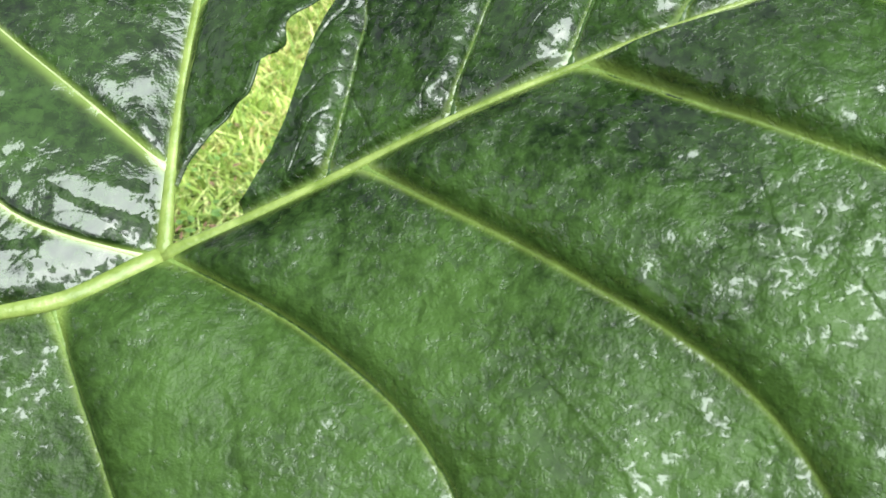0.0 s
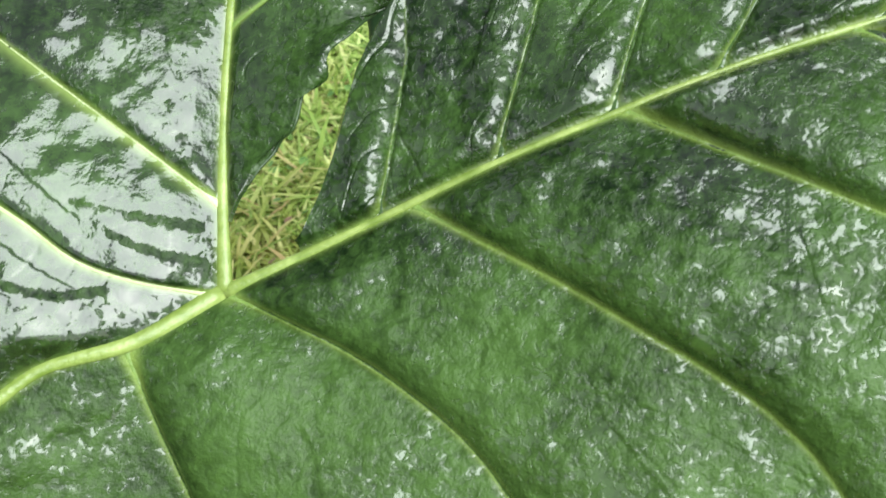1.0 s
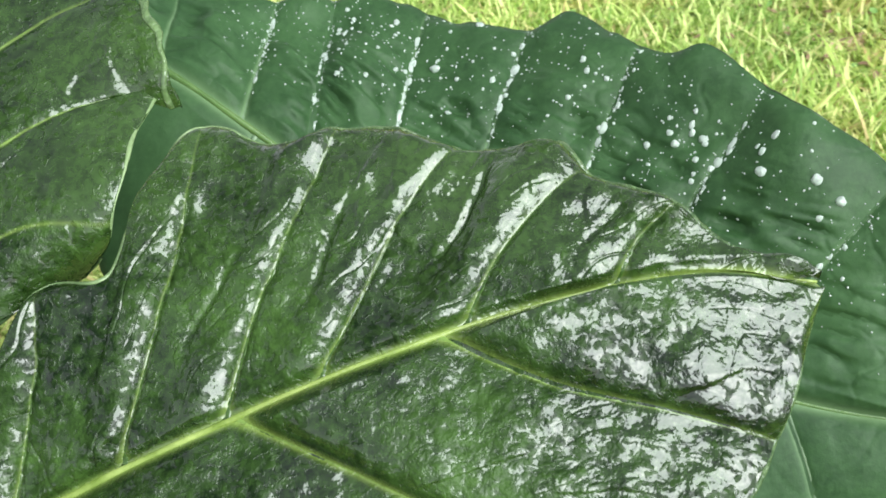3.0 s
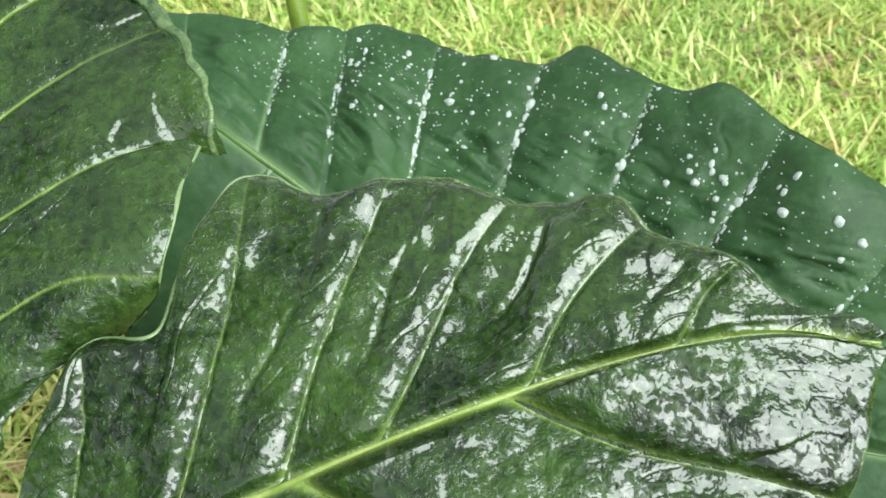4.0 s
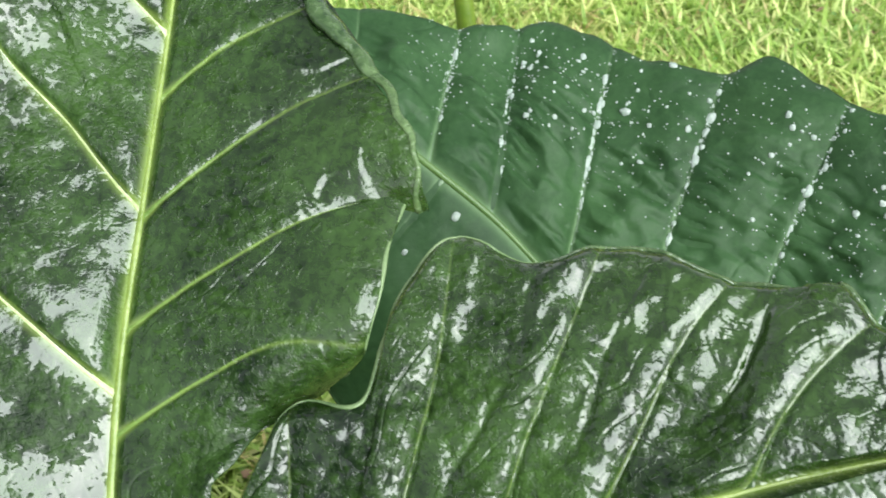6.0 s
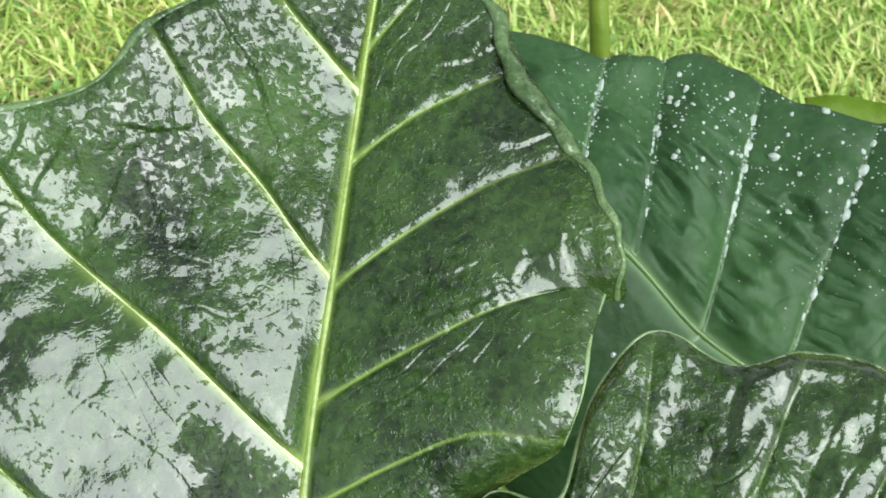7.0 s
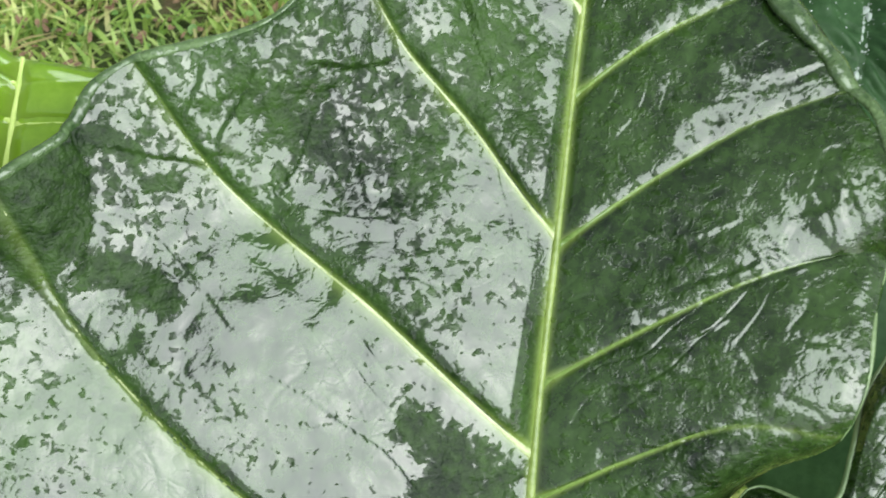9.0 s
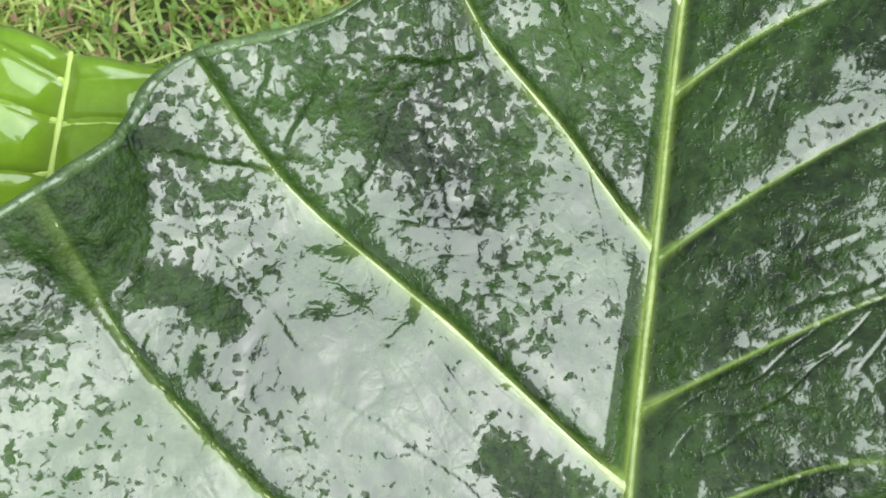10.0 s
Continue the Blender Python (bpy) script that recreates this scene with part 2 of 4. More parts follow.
def hermite(knots, values, at):
    """A smooth curve through values at the knots, at the places given (first axis runs along the knots)."""
    k, v = np.asarray(knots, float), np.asarray(values, float)
    d = np.diff(k)
    shape = (-1,) + (1,) * (v.ndim - 1)
    slope = np.diff(v, axis=0) / d.reshape(shape)
    tan = np.empty_like(v)
    tan[0], tan[-1] = slope[0], slope[-1]
    w0, w1 = d[1:].reshape(shape), d[:-1].reshape(shape)
    tan[1:-1] = (slope[:-1] * w0 + slope[1:] * w1) / (w0 + w1)
    i = np.clip(np.searchsorted(k, at, side="right") - 1, 0, len(k) - 2)
    h = d[i].reshape(shape)
    s = ((at - k[i]) / d[i]).reshape(shape)
    return ((2 * s**3 - 3 * s**2 + 1) * v[i] + (s**3 - 2 * s**2 + s) * h * tan[i]
            + (-2 * s**3 + 3 * s**2) * v[i + 1] + (s**3 - s**2) * h * tan[i + 1])


def curve_3d(points, count=1200):
    """Evenly spaced points on a smooth line through the given ones (centimetres in, metres out)."""
    p = as_array(points) * 0.01
    k = np.concatenate(([0], np.cumsum(np.linalg.norm(np.diff(p, axis=0), axis=1) + 1e-5)))
    fine = hermite(k, p, np.linspace(0, k[-1], max(200, count * 2)))
    length = np.concatenate(([0], np.cumsum(np.linalg.norm(np.diff(fine, axis=0), axis=1))))
    at = np.linspace(0, length[-1], count)
    return np.stack([np.interp(at, length, fine[:, j]) for j in range(3)], axis=1)


def lattice(points, seed):
    """Smooth value noise in -1..1 on a unit lattice."""
    i = np.floor(points).astype(np.int64)
    f = points - i
    f = f * f * f * (f * (f * 6 - 15) + 10)
    total = np.zeros(points.shape[:-1])
    for dx in (0, 1):
        for dy in (0, 1):
            for dz in (0, 1):
                h = (i[..., 0] + dx) * 73856093 ^ (i[..., 1] + dy) * 19349663 ^ (i[..., 2] + dz) * 83492791 ^ seed * 2654435
                h = (h ^ (h >> 13)) * 1274126177 & 0xFFFFFF
                h = (h ^ (h >> 11)) * 668265263 & 0xFFFFFF
                w = (f[..., 0] if dx else 1 - f[..., 0]) * (f[..., 1] if dy else 1 - f[..., 1]) * (f[..., 2] if dz else 1 - f[..., 2])
                total += w * (h / 0x7FFFFF - 1.0)
    return total


def ripple(points, size, seed, octaves=3):
    """Uneven waves in about -1..1 over 3D points; size in metres."""
    total, amp, norm = np.zeros(points.shape[:-1]), 1.0, 0.0
    for o in range(octaves):
        total += amp * lattice(points / size + 3.7 * o, seed + o)
        norm += amp
        size, amp = size * 0.5, amp * 0.5
    return total / norm * 1.5


def part(name, data, material, parent, label="", veins=None):
    """Links a bmesh, or (vertices, faces), as one mesh object under a thing or a part; veins: how far each point is vein and wet."""
    me = bpy.data.meshes.new(name)
    if isinstance(data, bmesh.types.BMesh):
        data.to_mesh(me)
        data.free()
    else:
        me.from_pydata([tuple(v) for v in data[0]], [], [tuple(int(i) for i in f) for f in data[1]])
    me.polygons.foreach_set("use_smooth", [True] * len(me.polygons))
    me.materials.append(material)
    if veins is not None:
        for kind, values in zip(("vein", "water"), veins):
            me.attributes.new(kind, "FLOAT", "POINT").data.foreach_set("value", np.asarray(values, dtype=np.float32))
    me.update()
    ob = new(name, me)
    if parent is not None:
        ob.parent = parent
    if label:
        ob["label"] = label
    return ob


def tube(path, radius, sides=10, flat=1.0, up=(0, 0, 1), cap=True):
    """A tapering round bar along a path; flat squeezes it towards the leaf."""
    path = np.asarray(path, float)
    n = len(path)
    radius = np.broadcast_to(np.asarray(radius, float), (n,))
    tan = np.gradient(path, axis=0)
    tan /= np.linalg.norm(tan, axis=1)[:, None] + 1e-12
    upv = np.broadcast_to(np.asarray(up, float), (n, 3))
    side = np.cross(tan, upv)
    side /= np.linalg.norm(side, axis=1)[:, None] + 1e-12
    top = np.cross(side, tan)
    a = np.linspace(0, 2 * math.pi, sides, endpoint=False)
    v = (path[:, None] + radius[:, None, None] * (np.cos(a)[None, :, None] * side[:, None] + flat * np.sin(a)[None, :, None] * top[:, None]))
    verts = v.reshape(-1, 3).tolist()
    faces = []
    for i in range(n - 1):
        for j in range(sides):
            k = (j + 1) % sides
            faces.append((i * sides + j, i * sides + k, (i + 1) * sides + k, (i + 1) * sides + j))
    if cap:
        faces.append(tuple(range(sides))[::-1])
        faces.append(tuple((n - 1) * sides + j for j in range(sides)))
    return verts, faces


def joined(*meshes):
    verts, faces = [], []
    for v, f in meshes:
        base = len(verts)
        verts += [tuple(x) for x in v]
        faces += [tuple(int(i) + base for i in q) for q in f]
    return verts, faces


class Lobe:
    """One side of a leaf blade, stretched over ribs that run from the spine to the edge (centimetres)."""

    def __init__(self, name):
        self.name, self.ribs, self.veins, self.folds, self.pools = name, [], [], [], []

    def rib(self, vein, *points):
        self.ribs.append(curve_3d(points, 13))
        self.veins.append(vein)

    def crease(self, depth, width, *points):
        """A furrow through points (rib number, share of the way to the edge); depth and width in millimetres."""
        self.folds.append((depth * 0.001, width * 0.001, np.array(points)))

    def water(self, amount, size, *points):
        """Rain that stands along a line (amount above 0) or has run off it (below 0); size in millimetres."""
        self.pools.append((amount, size * 0.001, np.array(points)))

    def beside(self, surf, pts, reach):
        """A line over the blade, the points near it, their distances and the nearest place on it."""
        at = np.linspace(0, len(pts) - 1, 14 * len(pts))
        uv = hermite(np.arange(len(pts)), pts, at)
        iu = np.interp(np.interp(uv[:, 0], np.arange(len(self.ribs)), self.k), self.u, np.arange(len(self.u)))
        ir = np.clip(uv[:, 1], 0, 1) * (len(self.r) - 1)
        line = surf[np.round(iu).astype(int), np.round(ir).astype(int)]
        near = np.all((surf > line.min(axis=0) - reach) & (surf < line.max(axis=0) + reach), axis=2)
        q = surf[near]
        d2 = ((q[:, None] - line[None]) ** 2).sum(-1)
        j = np.argmin(d2, axis=1)
        return line, near, q, np.sqrt(d2[np.arange(len(q)), j]), j

    def furrows(self, surf):
        """How far the creases lift or lower each point of the blade."""
        lift = np.zeros(surf.shape[:2])
        for depth, width, pts in self.folds:
            line, near, q, d, j = self.beside(surf, pts, 6 * width + 0.006)
            # the side towards the tip bulges, then drops steeply at the line
            run = np.gradient(line, axis=0)
            run /= np.linalg.norm(run, axis=1)[:, None] + 1e-12
            side = np.stack((-run[:, 1], run[:, 0], np.zeros(len(run))), 1)
            side *= np.where(side[:, 0] + side[:, 1] > 0, 1, -1)[:, None]
            d = np.where(((q - line[j]) * side[j]).sum(1) > 0, d, -d)
            t = j / (len(line) - 1)
            ends = np.clip(np.minimum(t, 1 - t) / 0.12, 0, 1) ** 0.7
            drop = 0.5 + 0.5 * np.tanh(d / (0.7 * width))
            lift[near] += ends * depth * (drop * np.exp(-np.abs(d) / (4.5 * width)) - (1 - drop) * 0.6 * np.exp(-np.abs(d) / (2.0 * width)))
        return lift

    def build(self, spines=None, pleat=0.0045, wave=0.003, step=0.0011, seed=1, roll=0.004, crease=0.0006, groove=0.0008, branch=0.00026, skew=1.0, fold=0.0, dent=0.0, wall=0.0, wall_width=0.004, pillow=0.0, shoulder=0.0012, cut_width=0.0026, cup=0.0, vein_pale=0.0016, spine_pale=0.0045, vein_tone=0.9, bank=0.0):
        ribs = np.array(self.ribs)                       # rib, along, xyz
        gaps = np.linalg.norm(np.diff(ribs, axis=0), axis=2)
        k = np.concatenate(([0], np.cumsum(gaps.mean(axis=1) + 1e-4)))
        nu = max(30, int(gaps.max(axis=1).sum() / step))
        nr = max(20, int(np.linalg.norm(np.diff(ribs, axis=1), axis=2).sum(axis=1).max() / step))
        u = np.linspace(0, k[-1], nu)
        r = np.linspace(0, 1, nr)
        loft = hermite(k, ribs, u)                       # nu, 13, 3
        surf = hermite(np.linspace(0, 1, 13), np.swapaxes(loft, 0, 1), r)
        surf = np.swapaxes(surf, 0, 1)                   # nu, nr, 3
        if spines is not None:
            near = spines[np.argmin(((surf[:, 0, None] - spines[None]) ** 2).sum(-1), axis=1)]
            shift = near - surf[:, 0]
            for _ in range(12):
                shift[1:-1] = (shift[:-2] + 2 * shift[1:-1] + shift[2:]) / 4
            surf = surf + shift[:, None] * ((1 - r) ** 3)[None, :, None]
        self.k, self.u, self.r = k, u, r
        n = self.normals(surf)
        # pale tissue along the spine and the side veins, fading outwards
        metric = np.linalg.norm(np.gradient(surf, axis=0), axis=2) / (u[1] - u[0])
        off = np.linalg.norm(surf - surf[:, :1], axis=2)
        self.pale = np.exp(-(off / spine_pale) ** 2)
        for kk, v in zip(k, self.veins):
            if v == 1:
                d = np.abs(u - kk)[:, None] * metric
                w = vein_pale * (1 - 0.75 * r)[None] + 0.0003 + 0.004 * np.exp(-off / 0.006) * (vein_pale > 0)
                self.pale = np.maximum(self.pale, vein_tone * np.exp(-(d / w) ** 2) * (1 - 0.75 * r)[None])
        # rain stands on the broad bank beside an outer vein and leaves the steep side of it dry
        self.wet = np.zeros((nu, nr))
        for kk, v in zip(k, self.veins):
            if v == 1 and bank:
                d = (u - kk)[:, None] * metric
                self.pale = np.maximum(self.pale, vein_tone * np.where(d > 0, np.exp(-(d / bank) ** 2), 0) * (1 - 0.8 * r)[None])
                self.wet += np.where(d > 0, 0.10 * np.exp(-np.abs(d) / (3.5 * bank)), -0.20 * np.exp(-(d / (1.2 * bank)) ** 2)) * (1 - 0.5 * r)[None]
        for amount, size, pts in self.pools:
            _, near, _, d, _ = self.beside(surf, pts, 2.5 * size)
            pool = np.zeros((nu, nr))
            pool[near] = amount * np.exp(-(d / size) ** 3)
            self.wet += pool
        # pillows between the side veins
        vk = [k[0]] + [kk for kk, v in zip(k, self.veins) if v in (1, 2)] + [k[-1]]
        vk = np.array(sorted(set(vk)))
        i = np.clip(np.searchsorted(vk, u, side="right") - 1, 0, len(vk) - 2)
        span = vk[i + 1] - vk[i]
        f = (u - vk[i]) / span
        width = np.minimum(1.0, span / 0.04)
        hump = (np.sin(math.pi * f ** skew) ** 0.8) * width
        along = np.clip(r / 0.10, 0, 1) * (1 - 0.5 * r)
        lift = pleat * hump[:, None] * along[None]
        # a narrow furrow down each side vein
        cut = np.zeros(nu)
        minor = np.zeros((nu, nr))
        for kk, v in zip(k, self.veins):
            if v == 1:
                cut += np.exp(-((u - kk) / cut_width) ** 2)
            elif v == 3:
                stray = 0.009 * ripple(surf, 0.05, seed + 19, 2)
                minor += np.exp(-((u[:, None] - kk + stray) / 0.0026) ** 2)
        lift = lift - groove * cut[:, None] * (1 - 0.6 * r)[None] * np.clip(r / 0.05, 0, 1)[None]
        # an outer vein lies at the foot of the next pillow, which falls steeply to it
        foot = np.clip(vk[i + 1] - u, 0, None)[:, None] * metric
        lift = lift + (wall * (1 - np.exp(-foot / wall_width)) * f[:, None] + pillow * (1.9 * f * (1 - f ** 4))[:, None]) * ((1 - 0.5 * r) * np.clip(r / 0.06, 0, 1))[None]
        lift = lift - 0.0024 * minor * np.clip(0.35 + 1.2 * ripple(surf, 0.04, seed + 23, 1), 0, 1) * (np.clip((r - 0.2) / 0.25, 0, 1) * np.clip((1 - r) / 0.1, 0, 1))[None]
        # the blade rises a little from the midrib
        off = np.linalg.norm(surf - surf[:, :1], axis=2)
        lift = lift + shoulder * (1 - np.exp(-(off / 0.0055) ** 4)) * np.exp(-off / 0.03)
        # fine branch veins that bend towards the edge
        length = np.linalg.norm(np.diff(surf, axis=1), axis=2).sum(axis=1)[:, None] * r[None]
        bend = length / 0.028 - 1.6 * np.abs(f - 0.5)[:, None] * np.minimum(span, 0.06)[:, None] / 0.03 + 1.1 * ripple(surf, 0.045, seed + 11, 2)
        dist = np.abs((bend + i[:, None] * 0.37) % 1.0 - 0.5) * 0.028
        fade = np.clip(0.5 + ripple(surf, 0.03, seed + 13, 1), 0, 1)
        lift = lift - branch * np.exp(-((dist - 0.0) / 0.0011) ** 2) * fade * np.clip(r / 0.12, 0, 1)[None]
        wob = ripple(surf, 0.055, seed, 2) * wave * (0.3 + 0.7 * r)[None] * np.clip(r / 0.15, 0, 1)[None]
        small = ripple(surf, 0.014, seed + 7, 2) * crease * np.clip(r / 0.08, 0, 1)[None]
        if dent:
            flat = np.stack(np.broadcast_arrays((u / 0.024)[:, None], length / 0.011, (i * 1.7)[:, None] + 0.0), axis=-1)
            hollow = lattice(flat, seed + 17) * np.clip(np.sin(math.pi * np.clip(f, 0, 1)), 0, 1)[:, None]
            rung = (length / 0.0125 + 0.9 * ripple(surf, 0.05, seed + 29, 2) + (i * 0.37)[:, None]) % 1.0 - 0.5
            beside = np.exp(-((f - 0.20) / 0.15) ** 2) + 0.6 * np.exp(-((f - 0.80) / 0.14) ** 2)
            wob = wob - 0.50 * dent * np.exp(-(rung * 0.0125 / 0.0026) ** 2) * beside[:, None] * np.clip(0.45 + 1.2 * ripple(surf, 0.045, seed + 31, 1), 0, 1) * (np.clip(r / 0.15, 0, 1) * np.clip((0.8 - r) / 0.15, 0, 1))[None]
            wob = wob - dent * np.clip(hollow, -0.2, 1) * np.clip(r / 0.2, 0, 1)[None] * np.clip((0.85 - r) / 0.2, 0, 1)[None]
        rim = np.clip((r - 0.92) / 0.08, 0, 1) ** 2
        frill = ripple(surf[:, -1], 0.035, seed + 3, 2)
        edge = rim[None] * (-roll * (1 + 0.8 * frill[:, None]))
        far = np.linalg.norm(surf - surf[:, :1], axis=2)
        rise = cup * 0.03 * (1 - np.exp(-far / 0.03)) + fold * (0.25 * far + 0.75 * 0.05 * (1 - np.exp(-far / 0.05)))
        surf = surf + n * (lift + wob + small + edge + rise + self.furrows(surf))[..., None]
        self.surf, self.n = surf, self.normals(surf)
        return self

    @staticmethod
    def normals(surf):
        n = np.cross(np.gradient(surf, axis=0), np.gradient(surf, axis=1))
        n /= np.linalg.norm(n, axis=2)[..., None] + 1e-15
        m = n[..., 2].mean()
        n = n if m > 0 else -n
        bad = n[..., 2] < -0.2
        n[bad] *= -1
        return n

    def shell(self, thick=0.0007):
        """The blade as a thin closed sheet: a fine upper skin and a coarser under skin."""
        def sheet(grid, base):
            m, q = grid.shape[:2]
            idx = np.arange(m * q).reshape(m, q) + base
            return np.stack((idx[:-1, :-1].ravel(), idx[1:, :-1].ravel(), idx[1:, 1:].ravel(), idx[:-1, 1:].ravel()), 1), idx
        nu, nr = self.surf.shape[:2]
        iu = np.unique(np.append(np.arange(0, nu, 4), nu - 1))
        ir = np.unique(np.append(np.arange(0, nr, 4), nr - 1))
        low = (self.surf - self.n * thick)[iu][:, ir]
        up_q, up_i = sheet(self.surf, 0)
        lo_q, lo_i = sheet(low, nu * nr)
        e1, e2 = self.surf[1, nr // 2] - self.surf[0, nr // 2], self.surf[0, nr // 2 + 1] - self.surf[0, nr // 2]
        if np.dot(np.cross(e1, e2), self.n[0, nr // 2]) < 0:
            up_q, lo_q = up_q[:, ::-1], lo_q[:, ::-1]
        faces = up_q.tolist() + lo_q[:, ::-1].tolist()
        for top_line, low_line, at in ((up_i[:, -1], lo_i[:, -1], iu), (up_i[0], lo_i[0], ir), (up_i[-1], lo_i[-1], ir)):
            for a, b, c, d in zip(at[:-1], at[1:], low_line[:-1], low_line[1:]):
                faces.append([int(x) for x in top_line[a:b + 1]] + [int(d), int(c)])
        return np.concatenate((self.surf.reshape(-1, 3), low.reshape(-1, 3))).tolist(), faces

    def tissue(self, share):
        """A share given for each point of the upper skin, for the whole shell; the under skin has none."""
        nu, nr = self.surf.shape[:2]
        low = len(np.unique(np.append(np.arange(0, nu, 4), nu - 1))) * len(np.unique(np.append(np.arange(0, nr, 4), nr - 1)))
        return np.concatenate((share.ravel(), np.zeros(low)))

    def at(self, u, r):
        """A point on the blade and its normal; u is a rib's number, r runs from spine to edge."""
        kk = np.interp(u, np.arange(len(self.k)), self.k)
        i = int(np.clip(np.searchsorted(self.u, kk), 0, len(self.u) - 1))
        j = int(round(r * (len(self.r) - 1)))
        return self.surf[i, j], self.n[i, j]

    def line(self, u, r0=0.0, r1=1.0, sink=0.0):
        kk = self.k[u]
        i = int(np.clip(np.searchsorted(self.u, kk), 0, len(self.u) - 1))
        j0, j1 = int(r0 * (len(self.r) - 1)), int(r1 * (len(self.r) - 1))
        sel = slice(j0, j1 + 1, 3)
        return self.surf[i, sel] - self.n[i, sel] * sink, self.n[i, sel]


def leaf_vein(lobe, u, parent, thick, material, r1=0.97, name="side_vein", r0=0.0):
    path, up = lobe.line(u, r0, r1, 0.0)
    if len(path) < 4:
        return None
    t = np.linspace(0, 1, len(path))
    wob = (1 + 0.12 * np.sin(t * 37 + u)) * (1 + 0.7 * np.exp(-t / 0.03))
    return part(name, tube(path - up * thick * 0.12, (thick * (1 - 0.85 * t ** 0.7) + 0.00012) * wob, 10, 0.34, up), material, parent)


def spine_tube(path, thick0, thick1, parent, material, name="midrib", sink=0.0, flare=0.0):
    path = path[::12]
    t = np.linspace(0, 1, len(path))
    wob = 1 + 0.08 * np.sin(t * 31) + 0.06 * np.sin(t * 73)
    return part(name, tube(path - np.array([0, 0, sink]), (thick0 + (thick1 - thick0) * t ** 0.8) * wob + flare * np.exp(-t / 0.07), 16, 0.75, (0, 0, 1)), material, parent)


def margin(lobe, parent, material, thick=0.0008, u0=0.0, u1=1.0, name="margin", seed=1, waver=0.0, proud=-0.6, ease=0.15, flat=0.8):
    """The thickened rim of the blade; thick where the edge is rolled under."""
    n = len(lobe.u)
    sel = slice(int(u0 * (n - 1)), int(u1 * (n - 1)) + 1, 2)
    path, up = lobe.surf[sel, -1], lobe.n[sel, -1]
    out = path - lobe.surf[sel, -6]
    out /= np.linalg.norm(out, axis=1)[:, None] + 1e-9
    path = path + out * (waver * thick * (ripple(path, 0.030, seed + 5, 2) - 0.5))[:, None]
    t = np.linspace(0, 1, len(path))
    size = thick * np.clip(np.minimum(t / ease, (1 - t) / 0.15), 0.02, 1) ** 0.8 * (1 + 0.5 * ripple(path, 0.022, seed, 2))
    return part(name, tube(path + up * (thick * proud), size, 10, flat, up), material, parent)


def skins(*lobes):
    """How pale with vein tissue and how wet each point of the joined shells is."""
    return (np.concatenate([lobe.tissue(lobe.pale) for lobe in lobes]), np.concatenate([lobe.tissue(lobe.wet) for lobe in lobes]))


def share(lobe, rib):
    """How far along the edge a rib stands."""
    return float(np.interp(rib, np.arange(len(lobe.k)), lobe.k) / lobe.k[-1])


# ---- the great two-lobed leaf ----
LEAF_POSE = pose(-0.2032, 0.2249, 0.6084, 52, 0, 0)
SPINE_RIGHT = curve_3d([(0, 0, -0.2), (3.2, 1.65, -0.3), (7, 3.65, -0.1), (11, 5.7, 0.35), (15.5, 7.75, 0.75), (21.5, 10.25, 0.9), (27.1, 12.1, 0.7), (30.8, 13, 0.4), (34.9, 13.5, 0.3), (39.1, 13.1, 0.6)])
SPINE_UP = curve_3d([(0, 0, -0.2), (-0.5, 4, -0.75), (-0.95, 9, -1.7), (-1.2, 14, -2.9), (-1.35, 20.6, -5.3), (-1.5, 27.5, -8), (-1.5, 34, -10.1), (-0.9, 43, -12)])
SPINE_FRONT = curve_3d([(-0.1, -0, -0.2), (-3, -2, 1), (-7, -3.6, 2.2), (-8, -4.5, 2.6), (-17, -9.5, 3), (-30, -18, 1), (-46, -27, -6)])
RIGHT_INNER = Lobe("right_inner")
RIGHT_INNER.rib(0, (3, 1.9, -0.4), (3, 2, -0.4), (3.1, 2.2, -0.4), (3.1, 2.3, -0.4))
RIGHT_INNER.rib(0, (4.4, 2.7, -0.3), (4.3, 3.8, -0.4), (4.3, 5, -0.4), (4.3, 6.4, -0.4))
RIGHT_INNER.rib(0, (5.2, 3.25, -0.25), (5.2, 5.3, -0.35), (5.15, 7.4, -0.5), (4.95, 9.7, -0.7))
RIGHT_INNER.rib(1, (6, 3.8, -0.2), (6.5, 6.6, -0.3), (6.9, 9.8, -0.5), (6.6, 13.2, -1.1))
RIGHT_INNER.rib(0, (8.3, 5, -0), (9.2, 8.6, -0.2), (9.9, 11.7, -0.7), (9.7, 13.6, -1.2))
RIGHT_INNER.rib(0, (9.5, 5.6, 0.1), (10.4, 10, -0.3), (10.8, 14.1, -1.3), (10.6, 17.7, -2.8))
RIGHT_INNER.rib(1, (10.7, 6.3, 0.2), (11.7, 10.7, -0.4), (12.6, 15.1, -1.7), (12.9, 20.6, -4.2))
RIGHT_INNER.rib(3, (12.9, 7.3, 0.4), (14.2, 11.7, -0.4), (15.5, 15.6, -1.8), (16.3, 19.6, -3.6))
RIGHT_INNER.rib(1, (15, 8.2, 0.6), (16.2, 12.2, -0.4), (17.7, 16.1, -1.9), (19.3, 20.6, -4))
RIGHT_INNER.rib(3, (16.9, 8.8, 0.7), (18.4, 12.4, -0.2), (20.1, 16.3, -1.8), (21.9, 20.4, -3.8))
RIGHT_INNER.rib(1, (18.9, 9.6, 0.8), (20.8, 13.3, -0.3), (22.5, 16.7, -1.8), (24.8, 19.5, -3.1))
RIGHT_INNER.rib(3, (21.9, 10.6, 0.9), (23.5, 13.6, -0.2), (25.4, 16.8, -1.6), (27.1, 19.4, -2.9))
RIGHT_INNER.rib(0, (23.4, 11, 0.9), (24.7, 13.8, 0.1), (26.8, 16.9, -1), (28.6, 19.7, -2.2))
